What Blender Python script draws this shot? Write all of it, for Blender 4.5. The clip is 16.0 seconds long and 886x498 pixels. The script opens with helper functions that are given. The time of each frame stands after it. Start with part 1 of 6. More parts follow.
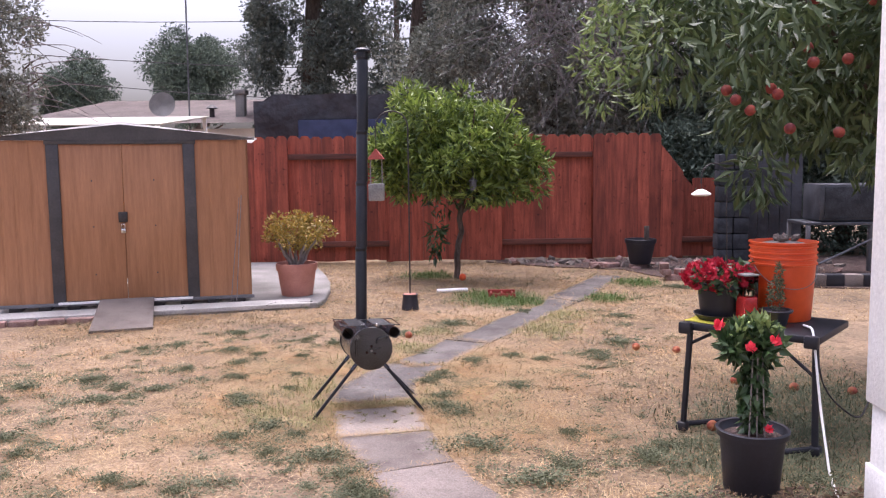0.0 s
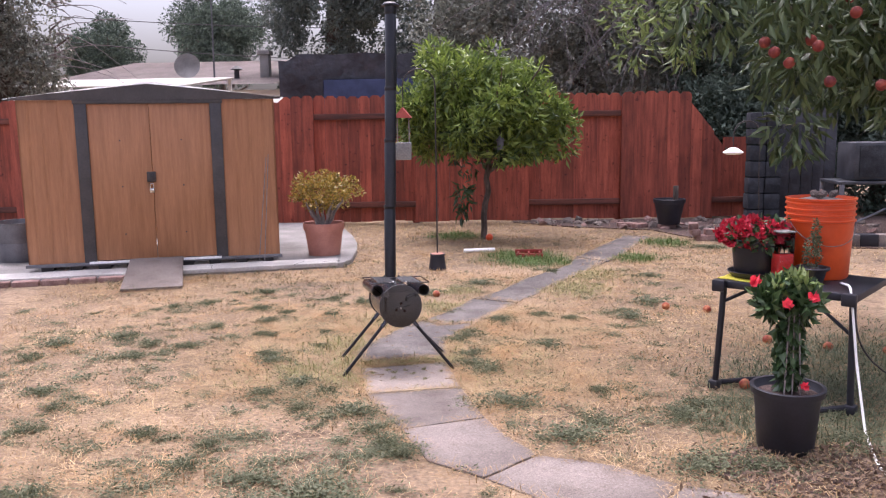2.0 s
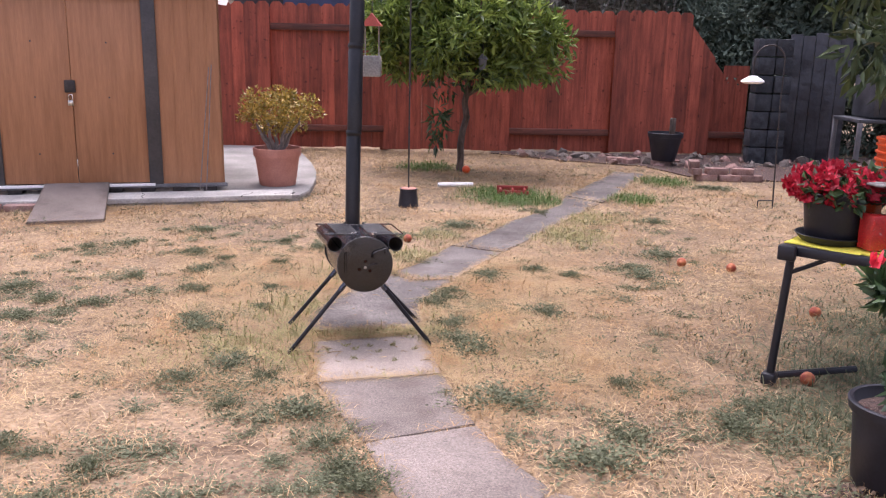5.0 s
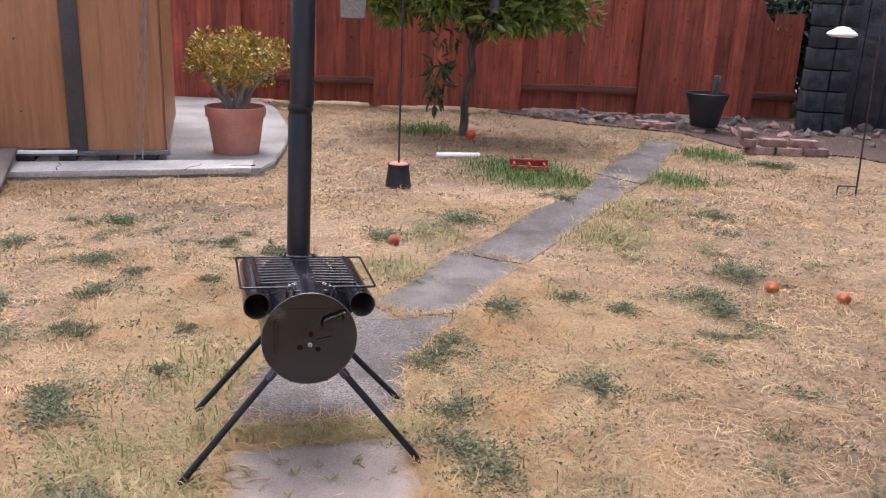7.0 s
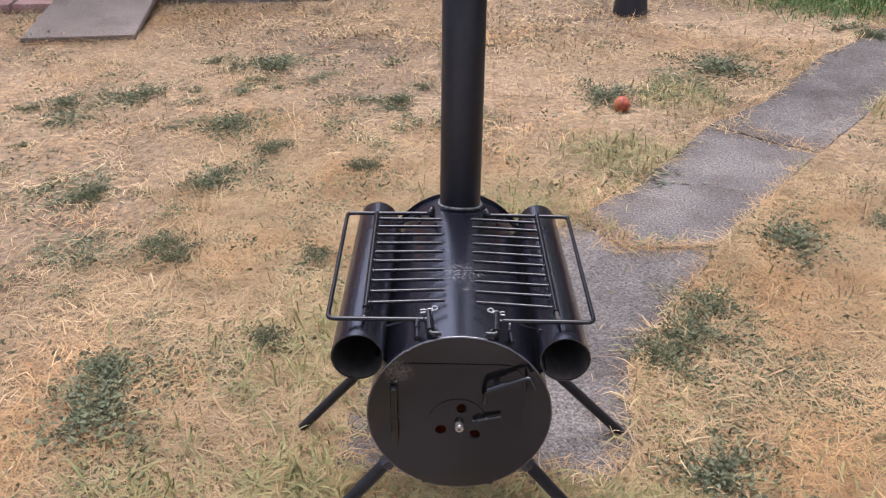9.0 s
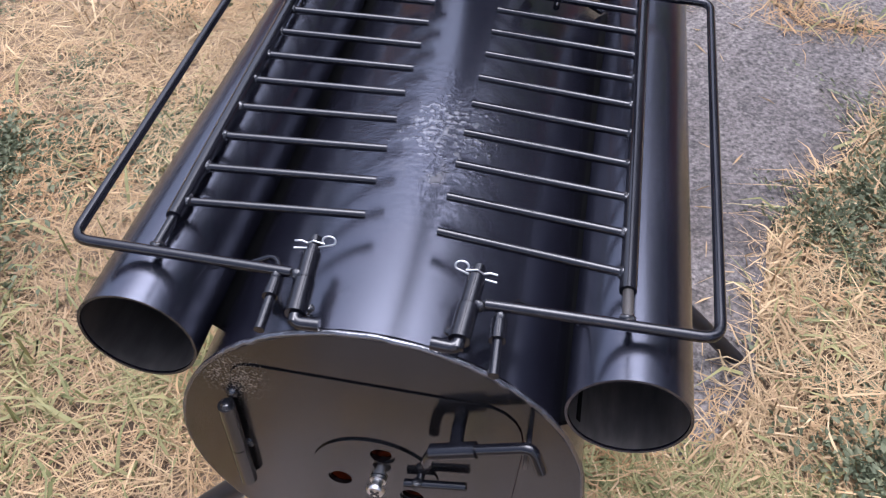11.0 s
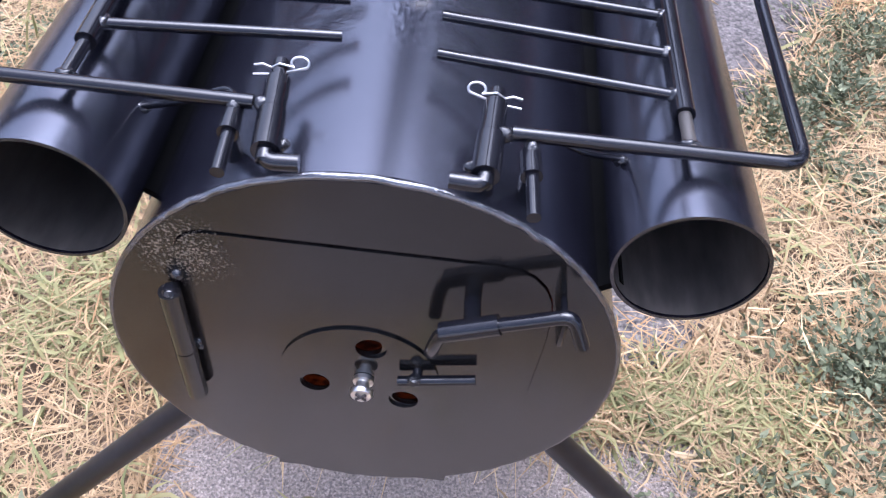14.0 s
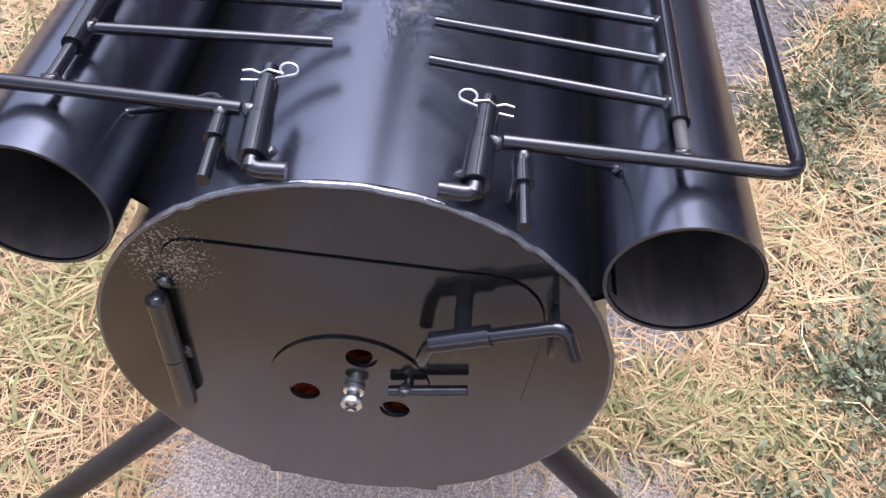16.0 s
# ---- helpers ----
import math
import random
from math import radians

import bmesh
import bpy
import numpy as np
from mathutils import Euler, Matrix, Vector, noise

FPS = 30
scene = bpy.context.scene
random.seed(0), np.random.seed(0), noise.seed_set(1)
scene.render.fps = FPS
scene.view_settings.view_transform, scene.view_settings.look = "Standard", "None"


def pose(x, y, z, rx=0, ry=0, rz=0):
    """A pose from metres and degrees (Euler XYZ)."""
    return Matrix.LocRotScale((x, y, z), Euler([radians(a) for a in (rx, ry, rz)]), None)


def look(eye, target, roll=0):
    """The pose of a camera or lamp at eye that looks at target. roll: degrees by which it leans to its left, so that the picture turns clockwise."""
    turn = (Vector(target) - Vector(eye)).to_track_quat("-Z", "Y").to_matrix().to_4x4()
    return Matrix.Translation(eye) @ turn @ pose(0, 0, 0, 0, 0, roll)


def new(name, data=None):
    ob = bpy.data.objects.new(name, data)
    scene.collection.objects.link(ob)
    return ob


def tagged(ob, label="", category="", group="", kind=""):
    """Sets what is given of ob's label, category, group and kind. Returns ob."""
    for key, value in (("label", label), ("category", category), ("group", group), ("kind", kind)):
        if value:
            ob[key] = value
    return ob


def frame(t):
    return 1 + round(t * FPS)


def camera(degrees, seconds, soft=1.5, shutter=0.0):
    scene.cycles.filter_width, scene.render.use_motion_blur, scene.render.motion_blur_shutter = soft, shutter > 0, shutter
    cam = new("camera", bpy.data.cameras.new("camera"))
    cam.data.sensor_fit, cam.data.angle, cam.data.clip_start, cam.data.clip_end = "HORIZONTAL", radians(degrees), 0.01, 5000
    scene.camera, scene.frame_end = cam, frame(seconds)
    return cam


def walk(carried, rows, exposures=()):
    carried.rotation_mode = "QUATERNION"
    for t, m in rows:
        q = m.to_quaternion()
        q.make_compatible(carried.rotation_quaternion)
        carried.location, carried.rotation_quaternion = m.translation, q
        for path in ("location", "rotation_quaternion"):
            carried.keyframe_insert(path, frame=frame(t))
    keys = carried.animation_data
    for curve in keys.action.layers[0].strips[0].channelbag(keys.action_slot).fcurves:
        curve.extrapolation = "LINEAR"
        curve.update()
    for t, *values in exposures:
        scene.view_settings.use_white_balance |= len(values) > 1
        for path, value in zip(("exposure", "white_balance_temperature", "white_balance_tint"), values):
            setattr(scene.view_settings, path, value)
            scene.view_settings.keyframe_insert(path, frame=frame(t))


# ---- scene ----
cam = camera(55.6, 16.0, 1.2)
PATH = [
    (0, (0.173, -0.09, 1.282), (0.111, 1.898, 1.08), -0.6),
    (0.5, (0.16, -0.102, 1.282), (0.07, 1.884, 1.06), -0.9),
    (1, (0.152, -0.096, 1.279), (0.045, 1.886, 1.034), -1.0),
    (1.5, (0.147, -0.087, 1.276), (0.039, 1.892, 1.01), -1.0),
    (2, (0.144, -0.065, 1.253), (0.024, 1.91, 0.963), -0.8),
    (2.5, (0.136, -0.039, 1.239), (0.02, 1.929, 0.903), -0.6),
    (3, (0.114, -0.047, 1.237), (-0.001, 1.915, 0.862), -0.2),
    (3.5, (0.11, 0.033, 1.225), (-0.006, 1.99, 0.829), -1.0),
    (4, (0.112, 0.213, 1.214), (0.017, 2.171, 0.818), -0.7),
    (4.5, (0.053, 0.55, 1.165), (-0.041, 2.501, 0.732), 0.2),
    (4.7, (0.034, 0.705, 1.172), (-0.034, 2.653, 0.725), 0.7),
    (6.8, (0.009, 2.182, 1.139), (0.04, 4.102, 0.581), 2.4),
    (7, (-0.013, 2.315, 1.122), (-0.033, 4.228, 0.539), 2.5),
    (7.5, (-0.069, 2.619, 1.108), (-0.17, 4.495, 0.424), 1.2),
    (7.6, (-0.064, 2.686, 1.09), (-0.189, 4.549, 0.374), 0.5),
    (8, (-0.088, 2.933, 1.07), (-0.326, 4.743, 0.252), -0.6),
    (8.2, (-0.098, 3.021, 1.067), (-0.391, 4.802, 0.205), -0.6),
    (10.3, (-0.183, 3.802, 0.89), (-0.78, 5.189, -0.421), -2.6),
    (10.5, (-0.186, 3.844, 0.863), (-0.784, 5.174, -0.506), -2.8),
    (11, (-0.201, 3.922, 0.772), (-0.783, 5.07, -0.759), -1.8),
    (11.5, (-0.228, 3.935, 0.704), (-0.582, 4.939, -0.989), 2.4),
    (12, (-0.244, 3.927, 0.688), (-0.487, 4.922, -1.03), 5.2),
    (12.5, (-0.254, 3.917, 0.679), (-0.553, 5.039, -0.949), 5.0),
    (13, (-0.254, 3.918, 0.671), (-0.582, 5.071, -0.93), 4.5),
    (13.5, (-0.251, 3.92, 0.671), (-0.582, 5.077, -0.926), 4.5),
    (14, (-0.247, 3.921, 0.674), (-0.587, 5.084, -0.918), 4.3),
    (14.5, (-0.244, 3.922, 0.674), (-0.593, 5.086, -0.914), 4.3),
    (15, (-0.244, 3.926, 0.674), (-0.592, 5.091, -0.914), 4.4),
    (15.5, (-0.243, 3.928, 0.671), (-0.591, 5.093, -0.917), 4.4),
    (16, (-0.244, 3.927, 0.672), (-0.593, 5.092, -0.916), 4.3),
]
EXPOSURES = [(0, 1.14, 5900, 26), (4.7, 1.15, 5950, 26), (7.5, 1.0, 5900, 19), (10.3, 0.93, 5600, 16), (12.0, 1.42, 5230, 19.5), (14, 1.6, 5150, 20), (16, 1.58, 5480, 19)]
walk(cam, [(t, look(eye, target, roll)) for t, eye, target, roll in PATH], EXPOSURES)

# ---- light ----
world = bpy.data.worlds.new("sky")
scene.world = world
world.use_nodes = True
wn, wl = world.node_tree.nodes, world.node_tree.links
sky = wn.new("ShaderNodeTexSky")
sky.sky_type, sky.sun_disc = "NISHITA", False
sky.sun_elevation, sky.sun_rotation = radians(73), radians(345)
sky.air_density, sky.dust_density, sky.ozone_density = 1.0, 9.0, 1.0
haze = wn.new("ShaderNodeHueSaturation")
haze.inputs["Saturation"].default_value = 0.62
wl.new(sky.outputs[0], haze.inputs["Color"])
wl.new(haze.outputs[0], wn["Background"].inputs["Color"])
wn["Background"].inputs["Strength"].default_value = 0.158
sun = new("sun", bpy.data.lights.new("sun", "SUN"))
sun.data.energy, sun.data.angle, sun.data.color = 0.62, radians(60), (1.0, 0.96, 0.9)
sun.matrix_world = look((-1.06, 8.95, 13.5), (0, 5, 0))

# ---- helpers for nodes and meshes ----
rng = np.random.default_rng(7)


def col(c):
    return (c[0], c[1], c[2], 1.0)


def mat(name, c1, c2, scale=6.0, rough=0.6, metal=0.0, fine=120.0, fine_amt=0.25, bump=0.15, bump_scale=80.0,
        stretch=(1, 1, 1), vary=0.0, island=0.0, rough_var=0.1, coat=0.0, c3=None, trans=0.0, bump_dist=0.004, ior=1.5):
    """A surface with broad and fine colour variation, relief and uneven gloss."""
    m = bpy.data.materials.new(name)
    m.use_nodes = True
    n, l = m.node_tree.nodes, m.node_tree.links
    bs = n["Principled BSDF"]
    tc, mp = n.new("ShaderNodeTexCoord"), n.new("ShaderNodeMapping")
    mp.inputs["Scale"].default_value = stretch
    l.new(tc.outputs["Object"], mp.inputs["Vector"])
    vec = mp.outputs[0]
    oi = None
    if vary:
        oi = n.new("ShaderNodeObjectInfo")
        sc = n.new("ShaderNodeVectorMath")
        sc.operation = "SCALE"
        sc.inputs[0].default_value = (7.3, 11.1, 5.7)
        l.new(oi.outputs["Random"], sc.inputs["Scale"])
        ad = n.new("ShaderNodeVectorMath")
        l.new(vec, ad.inputs[0]), l.new(sc.outputs[0], ad.inputs[1])
        vec = ad.outputs[0]
    big = n.new("ShaderNodeTexNoise")
    big.inputs["Scale"].default_value, big.inputs["Detail"].default_value = scale, 5
    l.new(vec, big.inputs["Vector"])
    ramp = n.new("ShaderNodeValToRGB")
    ramp.color_ramp.elements[0].position, ramp.color_ramp.elements[1].position = 0.34, 0.66
    ramp.color_ramp.elements[0].color, ramp.color_ramp.elements[1].color = col(c1), col(c2)
    if c3:
        e = ramp.color_ramp.elements.new(0.5)
        e.color = col(c3)
    l.new(big.outputs["Fac"], ramp.inputs[0])
    if island:
        geo = n.new("ShaderNodeNewGeometry")
        mx = n.new("ShaderNodeMix")
        mx.inputs[0].default_value = 1 - island
        l.new(geo.outputs["Random Per Island"], mx.inputs[2]), l.new(big.outputs["Fac"], mx.inputs[3])
        l.new(mx.outputs[0], ramp.inputs[0])
        ramp.color_ramp.elements[0].position, ramp.color_ramp.elements[-1].position = 0.05, 0.9
    fn = n.new("ShaderNodeTexNoise")
    fn.inputs["Scale"].default_value, fn.inputs["Detail"].default_value = fine, 6
    l.new(vec, fn.inputs["Vector"])
    mr = n.new("ShaderNodeMapRange")
    mr.inputs[1].default_value, mr.inputs[2].default_value = 0.25, 0.75
    mr.inputs[3].default_value, mr.inputs[4].default_value = 1 - fine_amt, 1 + fine_amt
    l.new(fn.outputs["Fac"], mr.inputs[0])
    value = mr.outputs[0]
    if vary:
        vr = n.new("ShaderNodeMapRange")
        vr.inputs[3].default_value, vr.inputs[4].default_value = 1 - vary, 1 + vary
        l.new(oi.outputs["Random"], vr.inputs[0])
        mu = n.new("ShaderNodeMath")
        mu.operation = "MULTIPLY"
        l.new(value, mu.inputs[0]), l.new(vr.outputs[0], mu.inputs[1])
        value = mu.outputs[0]
    hs = n.new("ShaderNodeHueSaturation")
    l.new(ramp.outputs[0], hs.inputs["Color"]), l.new(value, hs.inputs["Value"])
    l.new(hs.outputs[0], bs.inputs["Base Color"])
    rr = n.new("ShaderNodeMapRange")
    rr.inputs[3].default_value, rr.inputs[4].default_value = max(0.02, rough - rough_var), min(1, rough + rough_var)
    l.new(big.outputs["Fac"], rr.inputs[0]), l.new(rr.outputs[0], bs.inputs["Roughness"])
    bs.inputs["Metallic"].default_value = metal
    bs.inputs["Coat Weight"].default_value = coat
    bs.inputs["IOR"].default_value = ior
    if trans:
        bs.inputs["Transmission Weight"].default_value = trans
    if bump:
        bn, bp = n.new("ShaderNodeTexNoise"), n.new("ShaderNodeBump")
        bn.inputs["Scale"].default_value, bn.inputs["Detail"].default_value = bump_scale, 4
        l.new(vec, bn.inputs["Vector"]), l.new(bn.outputs["Fac"], bp.inputs["Height"])
        bp.inputs["Strength"].default_value, bp.inputs["Distance"].default_value = bump, bump_dist
        l.new(bp.outputs[0], bs.inputs["Normal"])
    return m


def leaf_mat(name, dark, light, rough=0.5, glow=0.25):
    """Leaves: each its own tone, with some light passing through."""
    m = mat(name, dark, light, scale=3, rough=rough, fine=40, fine_amt=0.15, bump=0, island=0.75)
    n, l = m.node_tree.nodes, m.node_tree.links
    tr, mx = n.new("ShaderNodeBsdfTranslucent"), n.new("ShaderNodeMixShader")
    src = n["Principled BSDF"].inputs["Base Color"].links[0].from_socket
    l.new(src, tr.inputs[0])
    mx.inputs[0].default_value = glow
    l.new(n["Principled BSDF"].outputs[0], mx.inputs[1]), l.new(tr.outputs[0], mx.inputs[2])
    l.new(mx.outputs[0], n["Material Output"].inputs[0])
    return m


def finish(bm, smooth=True):
    bmesh.ops.recalc_face_normals(bm, faces=bm.faces)
    if smooth:
        for f in bm.faces:
            f.smooth = True
        for e in bm.edges:
            if len(e.link_faces) == 2 and e.calc_face_angle(0) > 0.6:
                e.smooth = False
    return bm


def part(name, bm, material, parent=None, label="", smooth=True):
    if isinstance(bm, bpy.types.Mesh):
        me = bm
    else:
        finish(bm, smooth)
        me = bpy.data.meshes.new(name)
        bm.to_mesh(me)
        bm.free()
    if material and not me.materials:
        me.materials.append(material)
    ob = new(name, me)
    if parent:
        ob.parent = parent
    if label:
        ob["label"] = label
    return ob


def box(x0, x1, y0, y1, z0, z1, bevel=0.0, bm=None):
    bm = bm or bmesh.new()
    r = bmesh.ops.create_cube(bm, size=1, matrix=Matrix.LocRotScale(((x0 + x1) / 2, (y0 + y1) / 2, (z0 + z1) / 2), None, (x1 - x0, y1 - y0, z1 - z0)))
    if bevel:
        es = list({e for v in r["verts"] for e in v.link_edges})
        bmesh.ops.bevel(bm, geom=es, offset=bevel, segments=2, affect="EDGES", profile=0.5)
    return bm


def tube(points, r, seg=10, bm=None, r_end=None, cap=True):
    """A round bar along points; r may taper to r_end."""
    bm = bm or bmesh.new()
    seg = max(seg, 18) if r < 0.006 else seg
    ps = [Vector(p) for p in points]
    rings, side = [], None
    for i, p in enumerate(ps):
        d = (ps[min(i + 1, len(ps) - 1)] - ps[max(i - 1, 0)]).normalized()
        if side is None:
            side = d.orthogonal().normalized()
        side = (side - d * side.dot(d)).normalized()
        up = d.cross(side)
        rad = r if r_end is None else r + (r_end - r) * i / (len(ps) - 1)
        rings.append([bm.verts.new(p + rad * (math.cos(2 * math.pi * k / seg) * side + math.sin(2 * math.pi * k / seg) * up)) for k in range(seg)])
    for a, b in zip(rings, rings[1:]):
        for k in range(seg):
            bm.faces.new((a[k], a[(k + 1) % seg], b[(k + 1) % seg], b[k]))
    if cap:
        bm.faces.new(rings[0][::-1]), bm.faces.new(rings[-1])
    return bm


def bend(points, r=0.02, n=5):
    """Round off the corners of a bent bar."""
    ps = [Vector(p) for p in points]
    out = [ps[0]]
    for a, b, c in zip(ps, ps[1:], ps[2:]):
        p, q = b + (a - b).normalized() * r, b + (c - b).normalized() * r
        out += [(1 - t) ** 2 * p + 2 * t * (1 - t) * b + t * t * q for t in (i / n for i in range(n + 1))]
    return out + [ps[-1]]


def lathe(profile, seg=32, bm=None, axis="Z", at=(0, 0, 0)):
    """Turn (radius, height) pairs round an axis."""
    bm = bm or bmesh.new()
    at = Vector(at)
    rings = []
    for r, h in profile:
        ring = []
        for k in range(seg):
            a = 2 * math.pi * k / seg
            c, s = r * math.cos(a), r * math.sin(a)
            p = Vector((c, s, h)) if axis == "Z" else Vector((c, h, s)) if axis == "Y" else Vector((h, c, s))
            ring.append(bm.verts.new(at + p))
        rings.append(ring)
    for a, b in zip(rings, rings[1:]):
        for k in range(seg):
            bm.faces.new((a[k], a[(k + 1) % seg], b[(k + 1) % seg], b[k]))
    bmesh.ops.remove_doubles(bm, verts=bm.verts, dist=1e-6)
    return bm


def disc_pts(cx, cz, r, n=40, a0=0.0):
    return [(cx + r * math.cos(a0 + 2 * math.pi * k / n), cz + r * math.sin(a0 + 2 * math.pi * k / n)) for k in range(n)]


def plate(outer, holes, y0, y1, bm=None):
    """A sheet in the x-z plane with holes through it, from y0 to y1."""
    bm = bm or bmesh.new()
    edges = []
    for loop in [outer] + list(holes):
        vs = [bm.verts.new((x, y0, z)) for x, z in loop]
        edges += [bm.edges.new((vs[i], vs[(i + 1) % len(vs)])) for i in range(len(vs))]
    r = bmesh.ops.triangle_fill(bm, use_beauty=True, use_dissolve=False, edges=edges)
    fs = [f for f in r["geom"] if isinstance(f, bmesh.types.BMFace)]
    ex = bmesh.ops.extrude_face_region(bm, geom=fs)
    bmesh.ops.translate(bm, verts=[v for v in ex["geom"] if isinstance(v, bmesh.types.BMVert)], vec=(0, y1 - y0, 0))
    return bm


def slab(poly, z0, z1, bevel=0.0):
    """A flat stone with the given outline."""
    bm = bmesh.new()
    f = bm.faces.new([bm.verts.new((x, y, z1)) for x, y in poly])
    ex = bmesh.ops.extrude_face_region(bm, geom=[f])
    bmesh.ops.translate(bm, verts=[v for v in ex["geom"] if isinstance(v, bmesh.types.BMVert)], vec=(0, 0, z0 - z1))
    bmesh.ops.recalc_face_normals(bm, faces=bm.faces)
    if bevel:
        top = [e for e in bm.edges if all(abs(v.co.z - z1) < 1e-5 for v in e.verts)]
        bmesh.ops.bevel(bm, geom=top, offset=bevel, segments=2, affect="EDGES")
    return bm


def mesh_from(name, verts, faces_n, quads):
    """A mesh from numpy arrays: verts (N,3), quads or triangles (M,k)."""
    me = bpy.data.meshes.new(name)
    k = quads.shape[1]
    me.vertices.add(len(verts)), me.loops.add(quads.size), me.polygons.add(len(quads))
    me.vertices.foreach_set("co", verts.astype(np.float32).ravel())
    me.loops.foreach_set("vertex_index", quads.astype(np.int32).ravel())
    me.polygons.foreach_set("loop_start", np.arange(0, quads.size, k, dtype=np.int32))
    me.update(calc_edges=True)
    return me


def unit(v):
    return v / np.maximum(np.linalg.norm(v, axis=1, keepdims=True), 1e-9)


def leaf_mesh(name, at, way, length, width, fold=0.25, droop=0.0):
    """Many leaves: each a folded, pointed blade from at along way."""
    n = len(at)
    way = unit(way + np.array([0, 0, -droop]))
    side = unit(np.cross(way, rng.normal(size=(n, 3))))
    up = np.cross(side, way)
    L = (length * rng.uniform(0.65, 1.2, n))[:, None]
    W = L * width / length * rng.uniform(0.8, 1.2, n)[:, None]
    mid = at + way * L * 0.42
    tip = at + way * L - up * L * 0.12
    a, b = mid + side * W / 2 + up * W * fold, mid - side * W / 2 + up * W * fold
    v = np.stack([at, a, tip, b], 1).reshape(-1, 3)
    i = np.arange(n) * 4
    return mesh_from(name, v, n, np.stack([i, i + 1, i + 2, i, i + 2, i + 3], 1).reshape(-1, 3))


def in_ball(n, shell=0.5):
    d = unit(rng.normal(size=(n, 3)))
    return d * (rng.uniform(shell ** 3, 1, n) ** (1 / 3))[:, None]


def crown(name, clumps, per, length, width, material, parent=None, shell=0.55, droop=0.2, fold=0.25, label=""):
    """Leaves gathered in clumps (x, y, z, rx, ry, rz), with gaps between."""
    at, way = [], []
    for x, y, z, rx, ry, rz in clumps:
        n = int(per)
        d = in_ball(n, shell)
        at.append(np.array([x, y, z]) + d * np.array([rx, ry, rz]))
        way.append(unit(d) * 0.8 + rng.normal(size=(n, 3)) * 0.7)
    me = leaf_mesh(name, np.concatenate(at), np.concatenate(way), length, width, fold, droop)
    return part(name, me, material, parent, label)


def clumps_in(cx, cy, cz, rx, ry, rz, n, size, flat=1.0, low=-1.0):
    out = []
    while len(out) < n:
        d = in_ball(1, 0.35)[0]
        if d[2] < low:
            continue
        s = size * rng.uniform(0.6, 1.3)
        out.append((cx + d[0] * rx, cy + d[1] * ry, cz + d[2] * rz, s, s, s * flat))
    return out


def thing(name, m, label, category, group="", kind=""):
    ob = new(name)
    ob.matrix_world = m
    ob.empty_display_size = 0.1
    return tagged(ob, label, category, group, kind)


# ---- materials ----
BLACK = mat("black_stove_paint", (0.0045, 0.0045, 0.0075), (0.008, 0.008, 0.0125), scale=9, ior=1.9, rough=0.23, fine=300, fine_amt=0.2, bump=0.06, bump_scale=420, rough_var=0.05, coat=0.0, bump_dist=0.0006)
BLACKFLAT = mat("black_plate_paint", (0.006, 0.0056, 0.0058), (0.01, 0.0094, 0.0095), scale=14, ior=1.6, rough=0.12, fine=500, fine_amt=0.25, bump=0.05, bump_scale=600, rough_var=0.07, bump_dist=0.0005)
BAR = mat("black_bar_paint", (0.004, 0.004, 0.006), (0.008, 0.008, 0.011), scale=20, rough=0.16, ior=1.5, fine=300, fine_amt=0.2, bump=0.05, bump_scale=400, bump_dist=0.0005, rough_var=0.05)
PIPE = mat("black_pipe_paint", (0.006, 0.006, 0.008), (0.013, 0.013, 0.017), scale=5, ior=1.42, rough=0.36, fine=90, fine_amt=0.3, bump=0.15, bump_scale=60, bump_dist=0.001)
SOOT = mat("sooty_steel", (0.02, 0.018, 0.016), (0.07, 0.06, 0.052), scale=30, rough=0.6, fine=180, fine_amt=0.4, bump=0.2, bump_scale=150, stretch=(1, 0.3, 1), bump_dist=0.001)
STEEL = mat("bright_steel", (0.5, 0.48, 0.45), (0.65, 0.63, 0.6), rough=0.28, metal=1.0, fine=200, fine_amt=0.1, bump=0.03)
WELD = mat("weld_bead", (0.006, 0.006, 0.008), (0.022, 0.022, 0.025), ior=1.6, scale=160, rough=0.25, fine=300, fine_amt=0.3, bump=0.5, bump_scale=260, bump_dist=0.0015)
RIMWELD = mat("glossy_rim_weld", (0.012, 0.012, 0.016), (0.05, 0.05, 0.06), ior=2.2, scale=120, rough=0.2, fine=300, fine_amt=0.3, bump=0.5, bump_scale=240, bump_dist=0.0012)
CONCRETE = mat("worn_concrete", (0.122, 0.1, 0.087), (0.212, 0.178, 0.156), scale=2.2, rough=0.9, fine=160, fine_amt=0.4, bump=0.7, bump_scale=180, vary=0.08)
# for the slab at the stove, colour lightened to offset the stove's shadow
PALEPATH = mat("lightened_path_concrete", (0.19, 0.157, 0.133), (0.315, 0.262, 0.222), scale=4, rough=0.92, fine=420, fine_amt=0.55, bump=0.7, bump_scale=320, vary=0.05)
WORNPATH = mat("weathered_path_concrete", (0.066, 0.057, 0.053), (0.138, 0.122, 0.112), scale=3.2, rough=0.95, fine=190, fine_amt=0.8, bump=0.8, bump_scale=160, vary=0.08)
SLABC = mat("pale_concrete", (0.17, 0.162, 0.15), (0.29, 0.276, 0.26), scale=2.2, rough=0.9, fine=70, fine_amt=0.3, bump=0.3, bump_scale=90)
CURB = mat("pale_curb_concrete", (0.34, 0.325, 0.3), (0.52, 0.5, 0.465), scale=3.0, rough=0.9, fine=70, fine_amt=0.25, bump=0.4, bump_scale=90)
# dead black for the crack and for the shade painted between drum and tubes
MATTE = mat("matte_black", (0.003, 0.003, 0.003), (0.005, 0.005, 0.005), rough=0.95, ior=1.15, bump=0)
